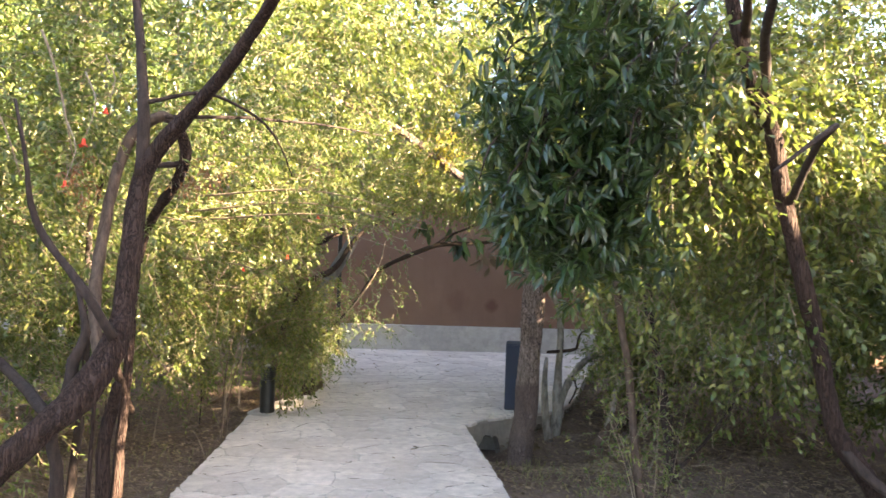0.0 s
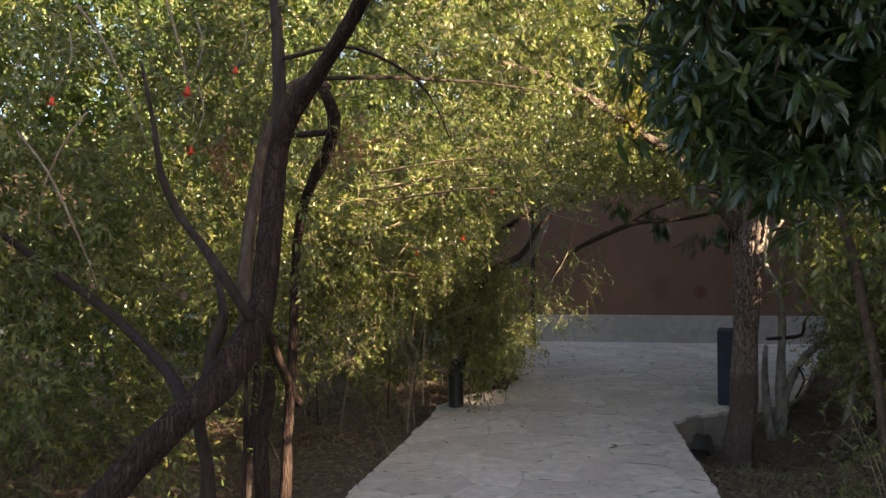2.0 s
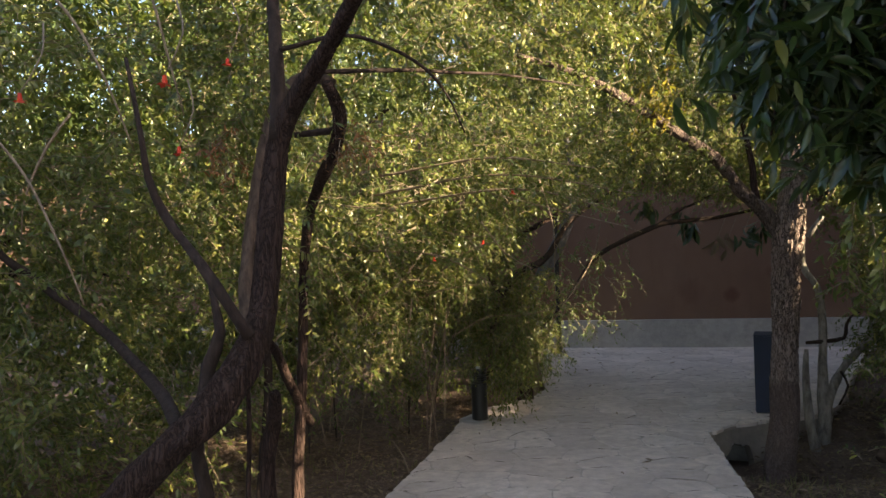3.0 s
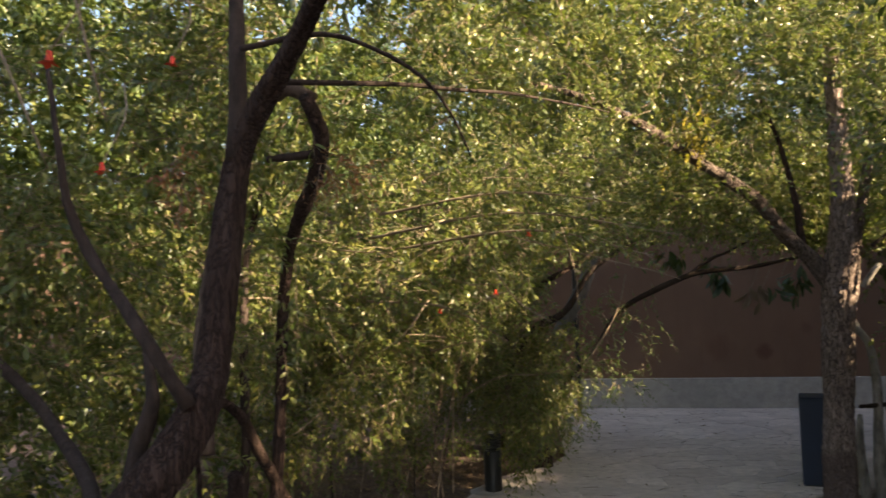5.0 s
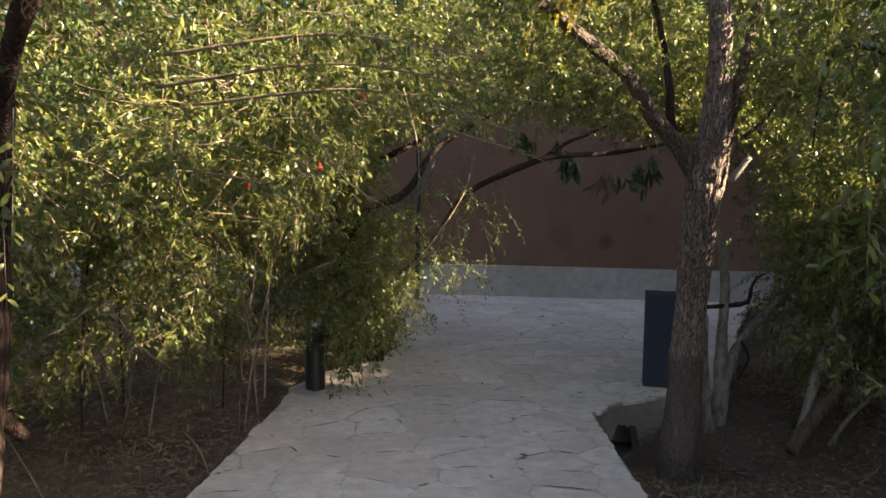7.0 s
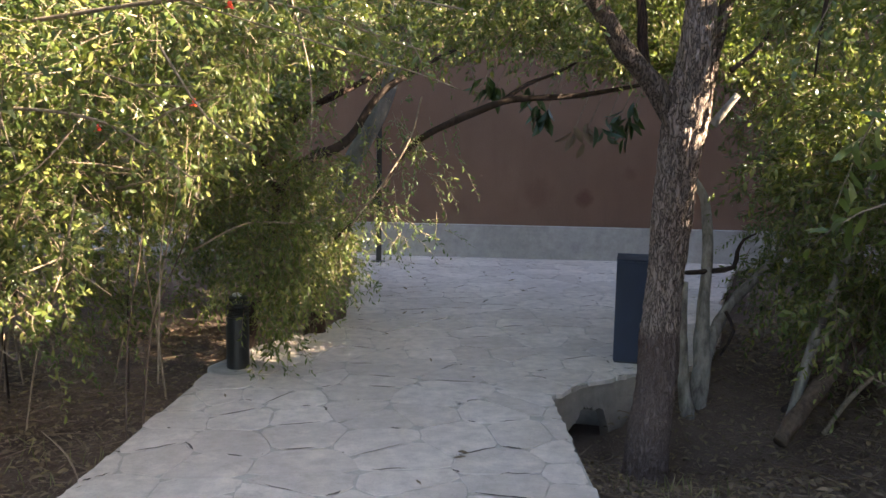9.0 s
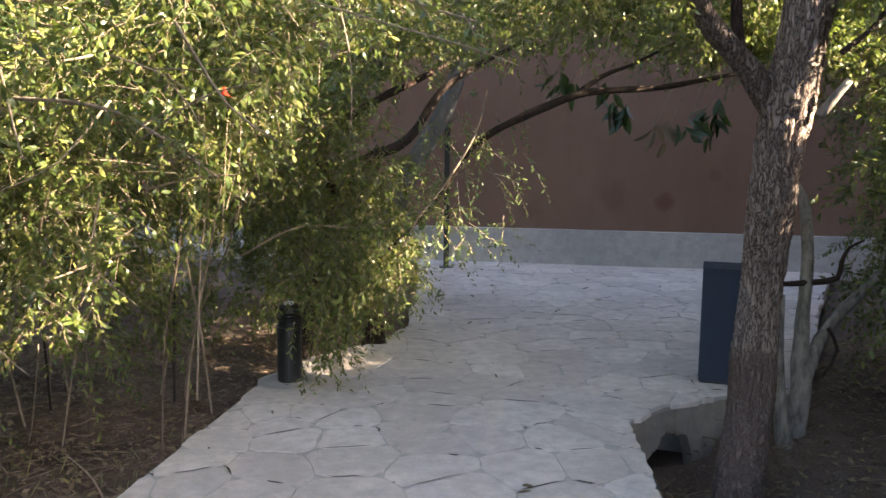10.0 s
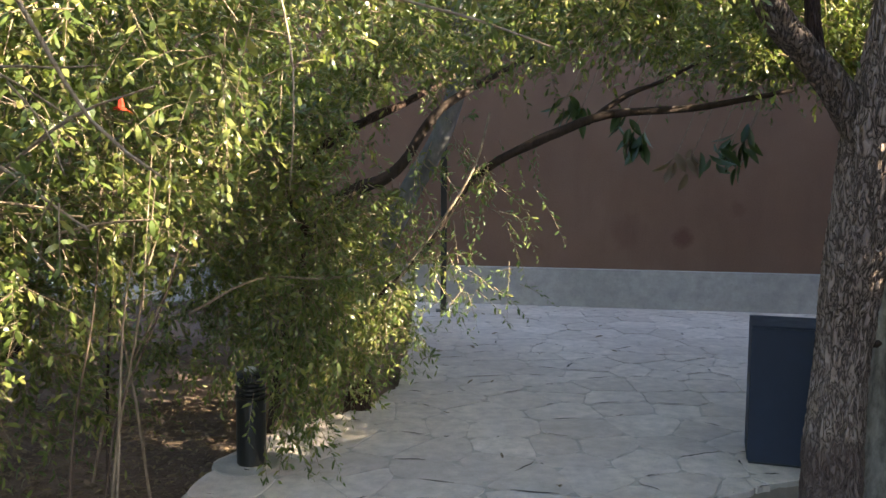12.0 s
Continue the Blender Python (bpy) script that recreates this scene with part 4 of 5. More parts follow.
def build_furrowed_tree():
    t = tree("tall tree with deeply furrowed bark and forked limbs beside the paving")
    limb("trunk", [(1.52, 7.72, -0.46, 0.130),  (1.58, 7.85, -0.08, 0.122), (1.66, 7.97, 0.21, 0.116), (1.675, 8.00, 0.47, 0.112), (1.70, 8.00, 0.89, 0.110), (1.68, 7.90, 1.28, 0.112), (1.68, 7.80, 1.63, 0.125), (1.69, 7.75, 1.86, 0.105), (1.69, 7.72, 2.10, 0.085), (1.68, 7.7, 2.6, 0.066), (1.66, 7.7, 3.2, 0.05)], BARK_ROUGH, t, "trunk with furrowed bark, sunlit near the fork", seg=96, step=0.011, wobble=0.12, ridges=0.085, ridge_count=22, flare=0.35, seed=4)
    limb("limb", [(1.66, 7.80, 1.50, 0.060), (1.58, 7.80, 1.66, 0.062), (1.47, 7.80, 1.81, 0.058), (1.30, 7.78, 1.98, 0.054), (1.13, 7.72, 2.19, 0.048), (0.75, 7.60, 2.44, 0.040), (0.35, 7.40, 2.67, 0.032), (-0.01, 7.20, 2.81, 0.024), (-0.34, 7.00, 2.88, 0.016)], BARK_LIMB, t, seg=40, step=0.02, wobble=0.2, ridges=0.07, ridge_count=13, seed=5)
    limb("limb", [(1.46, 7.80, 1.82, 0.028), (1.44, 7.82, 1.98, 0.030), (1.43, 7.85, 2.2, 0.026), (1.36, 7.9, 2.6, 0.018), (1.25, 7.9, 2.9, 0.012)], BARK_RED, t, wobble=0.2, seed=6)
    limb("limb", [(1.72, 7.78, 1.55, 0.052), (1.76, 7.78, 1.75, 0.050), (1.81, 7.80, 1.98, 0.044), (1.88, 7.82, 2.25, 0.036), (1.98, 7.85, 2.7, 0.026)], BARK_LIMB, t, seg=40, step=0.02, wobble=0.2, ridges=0.08, ridge_count=13, seed=7)
    limb("limb", [(1.78, 7.70, 1.58, 0.026), (1.84, 7.66, 1.68, 0.020), (1.87, 7.64, 1.73, 0.017)], BARK_PALE, t, "sawn branch stub", wobble=0.2, seed=8)
    limb("limb", [(1.86, 7.7, 1.85, 0.016), (2.02, 7.80, 1.95, 0.013), (2.16, 7.9, 2.08, 0.011), (2.30, 8.0, 2.2, 0.008)], BARK_DARK, t, wobble=0.25, seed=9)
    rng, p, w = crown_of(14, [(520, (0.7, 7.8, 3.0), (1.3, 0.9, 0.60)), (300, (2.0, 8.0, 2.95), (1.2, 0.9, 0.7)), (180, (1.4, 7.6, 3.4), (1.4, 0.8, 0.4)), (150, (2.15, 7.6, 2.30), (0.38, 0.40, 0.45)), (70, (2.45, 7.5, 2.0), (0.3, 0.35, 0.35)), (300, (1.2, 8.5, 2.35), (0.9, 0.5, 0.4)), (300, (-0.2, 7.3, 3.2), (1.0, 0.8, 0.5))], lambda q: (q[:, 1] > 8.0) | (q[:, 2] > 2.95) | ((q[:, 0] > 1.92) & (q[:, 2] > 2.0)))
    sprigs(rng, t, p, w, LEAF, leaves=18, label="narrow leaves, yellow-green where sunlit")
    r = np.random.default_rng(45)
    f = r.uniform(0, 1, 75)[:, None]
    q = np.array((1.25, 7.55, 2.20)) * (1 - f) + np.array((-0.15, 7.0, 2.95)) * f + r.normal(size=(75, 3)) * np.array((0.08, 0.10, 0.12))
    sprigs(r, t, q, r.normal(size=(75, 3)) * 0.6 + np.array((-0.2, -0.2, -0.4)), LEAF, length=(0.12, 0.26), leaves=12, leaf=(0.042, 0.070), slim=0.29, droop=0.3, label="leafy twigs along the limb")
    # the gold of leaves in sun is put into this spray's leaf colour
    q = np.array((0.66, 7.5, 2.72)) + r.normal(size=(34, 3)) * np.array((0.10, 0.10, 0.16))
    sprigs(r, t, q, r.normal(size=(34, 3)) * 0.5 + np.array((0, -0.3, -0.6)), LEAF_GOLD, length=(0.08, 0.2), leaves=9, leaf=(0.04, 0.07), slim=0.34, droop=0.3, label="leaves coloured gold to look sunlit")
    return t


def build_pale_tree():
    t = tree("small pale lichened tree with twisted forked stems and dead twigs")
    limb("trunk", [(2.17, 8.58, -0.46, 0.078), (2.20, 8.62, -0.20, 0.068), (2.23, 8.70, 0.17, 0.060), (2.25, 8.75, 0.42, 0.048), (2.28, 8.80, 0.68, 0.040), (2.30, 8.88, 0.95, 0.036), (2.28, 8.92, 1.14, 0.036), (2.20, 9.0, 1.32, 0.030), (2.22, 9.0, 1.7, 0.022)], BARK_PALE, t, seg=16, wobble=0.35, seed=3)
    limb("stem", [(2.23, 8.66, 0.05, 0.045), (2.30, 8.72, 0.22, 0.044), (2.45, 8.80, 0.43, 0.038), (2.65, 8.80, 0.64, 0.032), (2.81, 8.80, 0.80, 0.026), (3.0, 8.8, 1.05, 0.016)], BARK_PALE, t, seg=12, wobble=0.35, seed=4)
    limb("stem", [(2.12, 8.5, -0.42, 0.052), (2.06, 8.55, 0.0, 0.046), (2.05, 8.6, 0.35, 0.034), (2.10, 8.7, 0.6, 0.022)], BARK_PALE, t, wobble=0.35, seed=5)
    limb("dead_twig", [(2.12, 8.75, 0.655, 0.016), (2.30, 8.78, 0.66, 0.020), (2.46, 8.80, 0.68, 0.018), (2.48, 8.80, 0.78, 0.016), (2.52, 8.8, 0.86, 0.010), (2.60, 8.8, 0.90, 0.005)], BARK_DARK, t, "black dead twig", wobble=0.3, seed=6)
    limb("dead_twig", [(2.40, 8.75, 0.40, 0.014), (2.44, 8.7, 0.28, 0.012), (2.36, 8.7, 0.12, 0.010)], BARK_DARK, t, wobble=0.3, seed=7)
    rng, p, w = crown_of(15, [(330, (3.0, 9.0, 1.05), (0.65, 0.55, 0.55)), (150, (2.5, 9.2, 1.8), (0.7, 0.5, 0.4))], lambda q: (q[:, 0] > 2.45) | (q[:, 2] > 1.5))
    sprigs(rng, t, p, w, LEAF_SHADED, leaves=18)
    return t


def build_right_thicket():
    t = tree("bushy tree with slender dark stem and dense hanging foliage")
    limb("trunk", [(2.42, 6.45, -0.10, 0.050), (2.30, 6.5, 0.70, 0.046), (2.17, 6.50, 1.34, 0.042), (2.10, 6.50, 1.80, 0.038), (2.04, 6.50, 2.15, 0.034), (2.03, 6.50, 2.67, 0.028), (2.00, 6.50, 3.1, 0.02)], BARK_DARK, t, seg=14, wobble=0.25, seed=1)
    limb("branch", [(2.05, 6.5, 2.12, 0.016), (1.92, 6.55, 2.20, 0.013), (1.76, 6.6, 2.20, 0.011), (1.72, 6.65, 2.0, 0.008), (1.70, 6.65, 1.75, 0.004)], BARK_DARK, t, seg=7, wobble=0.35, seed=2)
    limb("branch", [(2.12, 6.5, 1.72, 0.018), (2.25, 6.4, 1.85, 0.015), (2.36, 6.3, 2.05, 0.010)], BARK_DARK, t, seg=7, wobble=0.35, seed=3)
    limb("stem", [(2.50, 8.05, -0.10, 0.040), (2.56, 8.02, 0.25, 0.036), (2.64, 8.00, 0.60, 0.034), (2.76, 8.0, 0.95, 0.030), (2.9, 8.0, 1.5, 0.02)], BARK_PALE, t, "pale smooth leaning stem", wobble=0.2, seed=15)
    limb("branch", [(2.42, 6.45, 0.02, 0.02), (2.7, 6.6, 0.16, 0.018), (3.1, 6.9, 0.36, 0.016), (3.4, 7.1, 0.55, 0.010)], BARK_DARK, t, "low dry bough", wobble=0.3, seed=4)
    rng, p, w = crown_of(16, [(560, (3.1, 7.6, 1.5), (0.95, 0.9, 1.2)), (500, (2.75, 6.6, 2.5), (0.85, 0.8, 0.7)), (220, (3.5, 8.6, 1.9), (1.0, 0.9, 0.8)), (300, (3.6, 7.2, 0.7), (0.9, 0.8, 0.6)), (260, (2.95, 8.3, 0.80), (0.55, 0.5, 0.65)), (120, (2.75, 7.6, 1.35), (0.40, 0.4, 0.4))])
    sprigs(rng, t, p, w, LEAF, leaves=15, leaf=(0.050, 0.082), slim=0.30, droop=0.35, label="dense drooping green leaves")
    return t


def build_sapling():
    t = tree("slender crooked sapling with wispy basal shoots in dry soil", "sapling", "sapling")
    limb("trunk", [(1.52, 5.0, -0.10, 0.034), (1.44, 5.0, 0.30, 0.030), (1.38, 5.0, 0.75, 0.028), (1.34, 5.0, 1.07, 0.027), (1.29, 5.0, 1.30, 0.026), (1.25, 5.0, 1.52, 0.026), (1.19, 5.0, 1.78, 0.024), (1.2, 5.05, 2.2, 0.018), (1.1, 5.1, 2.7, 0.012)], BARK_BROWN, t, seg=12, wobble=0.4, seed=1)
    rng0 = random.Random(4)
    for k in range(9):
        a = rng0.uniform(-0.22, 0.25)
        limb("shoot", [(1.50 + a * 0.4, 5.0 + rng0.uniform(-0.1, 0.1), -0.10, 0.0045), (1.48 + a * 0.8, 5.0 + 0.1 * a, 0.40, 0.004), (1.44 + a * 1.5, 5.0, rng0.uniform(0.6, 1.1), 0.002)], TWIG if k % 2 else BARK_DARK, t, seg=5, wobble=0.3, seed=60 + k)
    r = np.random.default_rng(9)
    n = 250
    q = np.column_stack([r.normal(1.45, 0.18, n), r.normal(5.0, 0.13, n), r.uniform(0.05, 1.5, n)])
    sprigs(r, t, q, r.normal(size=(n, 3)) * 0.6 + np.array((0, 0, 0.5)), LEAF, length=(0.1, 0.26), leaves=10, leaf=(0.026, 0.050), droop=0.4, label="wispy small leaves")
    rng, p, w = crown_of(17, [(330, (1.7, 5.4, 2.35), (0.9, 0.7, 0.55)), (260, (2.40, 4.75, 2.95), (0.55, 0.5, 0.45))])
    sprigs(rng, t, p, w, LEAF)
    n = 190
    q = np.column_stack([r.uniform(0.95, 1.95, n), r.uniform(4.55, 5.3, n), r.uniform(1.35, 2.75, n)])
    sprigs(r, t, q, r.normal(size=(n, 3)) * 0.5 + np.array((0, -0.2, -0.8)), LEAF, length=(0.14, 0.28), leaves=9, leaf=(0.060, 0.095), droop=0.4, label="sunlit drooping leaves")
    return t


def broad_cluster(rng, n_tips, place):
    """Starts and ways of leaves that radiate from the ends of twigs, as on a broad-leaved evergreen."""
    base, way = [], []
    for c in place:
        axis = unit(rng.normal(size=3) * 0.6 + np.array((-0.2, -0.1, -0.25)))
        k = rng.integers(7, 12)
        out = unit(rng.normal(size=(k, 3)))
        base.append(c + out * 0.008 - axis * rng.uniform(0, 0.05, (k, 1)))
        way.append(unit(out * 0.8 + axis * 0.7 + np.array((0, 0, -0.28))))
    return np.vstack(base), np.vstack(way)


def build_broadleaf_tree():
    t = tree("broad-leaved evergreen tree with dark glossy drooping leaves")
    limb("trunk", [(2.62, 4.15, -0.12, 0.075), (2.50, 4.18, 0.30, 0.064), (2.36, 4.20, 0.58, 0.058), (2.16, 4.20, 0.84, 0.056), (2.05, 4.20, 1.23, 0.054), (1.93, 4.20, 1.64, 0.052), (1.81, 4.20, 2.01, 0.050), (1.73, 4.20, 2.35, 0.048), (1.60, 4.20, 2.63, 0.044), (1.47, 4.20, 3.05, 0.040), (1.35, 4.2, 3.6, 0.03)], BARK_RED, t, seg=20, wobble=0.30, seed=1)
    limb("stem", [(2.16, 4.20, 0.80, 0.030), (2.30, 4.10, 0.62, 0.032), (2.52, 4.00, 0.44, 0.034), (2.80, 3.95, 0.20, 0.036), (2.95, 3.9, -0.12, 0.040)], BARK_DARK, t, wobble=0.3, seed=5)
    limb("branch", [(1.70, 4.20, 2.42, 0.032), (1.35, 3.7, 2.72, 0.026), (1.0, 3.1, 2.78, 0.020), (0.60, 2.75, 2.62, 0.012), (0.25, 2.60, 2.35, 0.006)], BARK_DARK, t, wobble=0.25, seed=2)
    limb("branch", [(1.60, 4.28, 2.85, 0.028), (1.2, 3.6, 3.05, 0.022), (0.8, 3.0, 3.15, 0.015), (0.4, 2.7, 2.95, 0.007)], BARK_DARK, t, wobble=0.25, seed=3)
    limb("branch", [(1.86, 4.25, 2.02, 0.026), (1.55, 3.6, 2.25, 0.020), (1.2, 3.0, 2.25, 0.014), (0.80, 2.75, 2.05, 0.006)], BARK_DARK, t, wobble=0.25, seed=4)
    r = np.random.default_rng(21)
    pts = []
    # the last clump sits above the view, added to shade the left bank
    for n, c, rad in [(170, (0.10, 2.38, 2.22), (0.48, 0.26, 0.52)), (170, (0.40, 2.62, 2.25), (0.45, 0.30, 0.55)), (190, (-0.02, 2.45, 1.98), (0.32, 0.24, 0.30)), (70, (0.15, 2.50, 1.95), (0.30, 0.25, 0.22)), (190, (0.60, 2.75, 2.80), (0.75, 0.45, 0.45)), (60, (0.75, 2.75, 2.05), (0.40, 0.35, 0.35)), (110, (-0.12, 2.46, 1.86), (0.30, 0.14, 0.14)), (60, (0.30, 2.60, 1.84), (0.30, 0.20, 0.14)), (80, (0.85, 2.95, 2.35), (0.35, 0.3, 0.40)), (110, (0.20, 2.60, 2.60), (0.55, 0.25, 0.30)), (60, (1.3, 3.4, 3.5), (0.9, 0.8, 0.5))]:
        p, _ = blob(r, int(n * 2.6), c, rad, 0.5)
        pts.append(p)
    pts = np.vstack(pts)
    pts = pts[(pts[:, 0] > -0.42 - 1.2 * (pts[:, 2] > 3.2) + 0.62 * np.maximum(0, pts[:, 1] - 2.2) + 0.6 * np.maximum(0, 1.92 - pts[:, 2])) & (pts[:, 2] > 1.66 + 0.05 * (pts[:, 0] > 0) + 0.48 * np.clip((pts[:, 0] - 0.30) / 0.40, 0, 1) + 0.03 * np.sin(pts[:, 0] * 31)) & ((pts[:, 1] > 2.1) | (pts[:, 2] > 3.2)) & ((pts[:, 0] < -0.05 + 0.14 * pts[:, 1] + 0.10 * np.sin(9 * pts[:, 2])) | (pts[:, 2] > 3.1))]
    b, w = broad_cluster(r, 8, pts)
    m = len(b)
    side = unit(np.cross(w, r.normal(size=(m, 3)) * 0.5 + np.array((0, 0, 1.0))))
    L = r.uniform(0.030, 0.054, m)
    # the leaves that the walk passes closest are single; the rest is joined
    close = np.flatnonzero((b[:, 1] < 2.6) & (b[:, 2] < 2.35))[:290]
    one_v, one_f = broad_leaf_arrays(np.zeros((1, 3)), np.array([[0, 1.0, 0]]), np.array([[1.0, 0, 0]]), np.ones(1), np.array([0.29]))
    me = bpy.data.meshes.new("leaf")
    me.from_pydata([tuple(v) for v in one_v], [], [tuple(f) for f in one_f])
    me.materials.append(LEAF_BROAD)
    for i in close:
        ob = new("leaf", me)
        ob.parent = t
        cols = Matrix((side[i], w[i], np.cross(side[i], w[i]))).transposed().to_4x4()
        ob.matrix_local = Matrix.Translation(b[i]) @ cols @ Matrix.Scale(L[i], 4)
    rest = np.setdiff1d(np.arange(m), close)
    v, f = broad_leaf_arrays(b[rest], w[rest], side[rest], L[rest], L[rest] * 0.29)
    tagged(under(quick_mesh("crown", v, f, LEAF_BROAD), t, "dark green glossy broad leaves"), kind="stuff")
    # leaves round the trunk, given a lighter colour in place of sun on them
    rng, p, w = crown_of(19, [(300, (1.55, 4.65, 2.55), (0.75, 0.45, 0.60)), (260, (2.35, 4.70, 2.30), (0.60, 0.5, 0.75)), (90, (2.0, 4.55, 1.55), (0.5, 0.3, 0.35)), (160, (1.0, 4.3, 2.75), (0.5, 0.5, 0.35))])
    sprigs(rng, t, p, w + np.array((0, -0.1, -0.5)), LEAF, leaves=10, leaf=(0.060, 0.095), slim=0.36, droop=0.4, label="drooping leaves coloured yellow-green as if lit from behind")
    # unseen upper crown, added over the walk to shade the leaves below
    high = np.vstack([blob(r, n, c, rad, 0.6)[0] for n, c, rad in ((900, (0.5, 2.2, 3.8), (1.5, 1.3, 0.5)), (1100, (-0.4, 0.6, 3.9), (1.8, 1.6, 0.5)), (500, (1.6, 0.6, 3.6), (1.2, 1.4, 0.5)))])
    hb, hw = broad_cluster(r, 8, high)
    hl = r.uniform(0.08, 0.13, len(hb))
    hs = unit(np.cross(hw, r.normal(size=hb.shape) * 0.5 + np.array((0, 0, 1.0))))
    tagged(under(leaves_mesh("crown", hb, hw, hs, hl, hl * 0.32, LEAF_BROAD), t, "unseen dark green leaves added high over the walk for shade"), kind="stuff")
    limb("branch", [(1.40, 4.20, 3.35, 0.030), (0.9, 3.0, 3.70, 0.026), (0.2, 1.6, 3.85, 0.020), (-0.6, 0.4, 3.95, 0.010)], BARK_DARK, t, wobble=0.25, seed=6)
    for k in range(0, len(pts), 9):
        c = pts[k]
        limb("twig", [(c[0] + 0.10, c[1] + 0.12, c[2] + 0.14, 0.004), (c[0] + 0.04, c[1] + 0.06, c[2] + 0.09, 0.0035), (*c, 0.002)], BARK_DARK, t, seg=5, step=0.05, seed=k)
    return t


HANG = [(1.86, 1.78, 8), (1.93, 1.74, 6), (1.76, 1.86, 6), (1.30, 2.02, 6), (1.42, 1.95, 6), (2.20, 1.54, 5), (2.34, 1.56, 5), (2.52, 1.60, 6), (2.66, 1.66, 7), (2.78, 1.72, 7), (2.74, 1.58, 5)]


def build_stump():
    t = tree("low dark weathered stump under the hanging shoots", "stump", "tree_stump")
    limb("wood", [(-0.27, 9.99, -0.12, 0.105), (-0.27, 9.99, 0.02, 0.090), (-0.26, 9.98, 0.12, 0.078), (-0.25, 9.98, 0.17, 0.066), (-0.25, 9.98, 0.18, 0.030)], BARK_RED, t, seg=22, step=0.02, wobble=0.3, seed=12)
    return t


def build_hanging_sprays():
    """Broad-leaved sprays that hang before the wall."""
    t = tree("drooping spray of broad dark leaves hanging before the garden wall", "tree")
    limb("trunk", [(4.6, 11.6, -0.1, 0.06), (4.4, 11.7, 1.2, 0.055), (4.0, 11.8, 2.3, 0.045), (3.2, 11.85, 2.75, 0.030), (2.4, 11.9, 2.65, 0.018), (1.9, 11.9, 2.3, 0.008)], BARK_DARK, t, wobble=0.2, seed=2)
    r = np.random.default_rng(31)
    for k, (x, z, n) in enumerate(HANG):
        limb("twig", [(x + 0.25, 11.9, z + 0.75, 0.008), (x + 0.16, 11.9, z + 0.40, 0.006), (x, 11.9, z, 0.004)], TWIG, t, seg=6, seed=k)
        for j in range(n):
            way = unit(np.array((r.normal() * 0.55, r.normal() * 0.4, -1.0 + 0.3 * r.normal())))[None]
            base = np.array([[x + r.normal() * 0.03, 11.9 + r.normal() * 0.03, z + r.normal() * 0.05]])
            side = unit(np.cross(way, r.normal(size=(1, 3))))
            L = np.array([r.uniform(0.15, 0.24)])
            v, f = broad_leaf_arrays(base, way, side, L, L * 0.36)
            under(quick_mesh("leaf", v, f, LEAF_BROAD if k not in (5, 6) else LEAF_DRY), t, "" if k not in (5, 6) else "withered brown leaf")
    rng, p, w = crown_of(18, [(420, (3.2, 11.6, 2.9), (1.5, 0.9, 0.7)), (350, (4.4, 10.8, 1.8), (1.0, 1.0, 1.4))])
    sprigs(rng, t, p, w, LEAF_SHADED, leaves=18)
    return t


def far_tree(label, base, blobs, seed, material=None, leaves=16, leaf=(0.075, 0.125)):
    t = tree(label)
    x, y = base
    top = max(c[2] for _, c, _ in blobs)
    limb("trunk", [(x, y, -0.12, 0.11), (x + 0.1, y, top * 0.4, 0.085), (x - 0.05, y + 0.05, top * 0.75, 0.06), (x, y, top * 1.05, 0.03)], BARK_DARK, t, seg=12, wobble=0.2, seed=seed)
    for k, (_, c, _) in enumerate(blobs):
        limb("branch", [(x, y, top * 0.5, 0.04), (0.5 * (x + c[0]), 0.5 * (y + c[1]), 0.5 * (top * 0.6 + c[2]), 0.028), (*c, 0.012)], BARK_DARK, t, wobble=0.3, seed=seed + k + 1)
    rng, p, w = crown_of(seed, blobs)
    sprigs(rng, t, p, w, material or LEAF_SHADED, leaves=leaves, length=(0.25, 0.55), leaf=leaf, slim=0.34, twig=0, label="dense green leaves", plain=True)
    return t


build_leaning_tree()
build_hanging_shrub()
build_arching_tree()
build_furrowed_tree()
build_pale_tree()
build_right_thicket()
build_sapling()
build_broadleaf_tree()
build_stump()
build_hanging_sprays()
far_tree("leafy tree closing the view behind the leaning stems", (-4.6, 7.6), [(1100, (-4.2, 7.4, 1.7), (1.5, 1.3, 1.9)), (700, (-3.2, 8.6, 3.0), (1.6, 1.3, 1.1)), (300, (-3.6, 9.4, 1.2), (1.5, 1.0, 1.2))], 101)
far_tree("leafy tree at the edge of the planting bed", (-5.6, 4.4), [(1000, (-5.2, 4.6, 1.8), (1.4, 1.6, 2.0)), (700, (-6.4, 6.4, 2.2), (1.4, 1.6, 2.4)), (300, (-4.6, 5.4, 3.4), (1.4, 1.2, 0.9)), (300, (-3.2, 6.9, 3.7), (1.5, 1.0, 0.8)), (320, (-5.6, 7.6, 4.2), (2.0, 1.4, 1.2)), (300, (-5.2, 9.4, 4.2), (1.6, 1.2, 1.0))], 103)
far_tree("tall leafy tree before the garden wall", (-3.2, 11.8), [(600, (-2.6, 11.8, 3.4), (1.9, 1.2, 1.4)), (400, (-3.4, 11.6, 1.6), (1.6, 1.2, 1.5)), (300, (-0.8, 12.0, 4.0), (1.4, 1.0, 0.9))], 105)
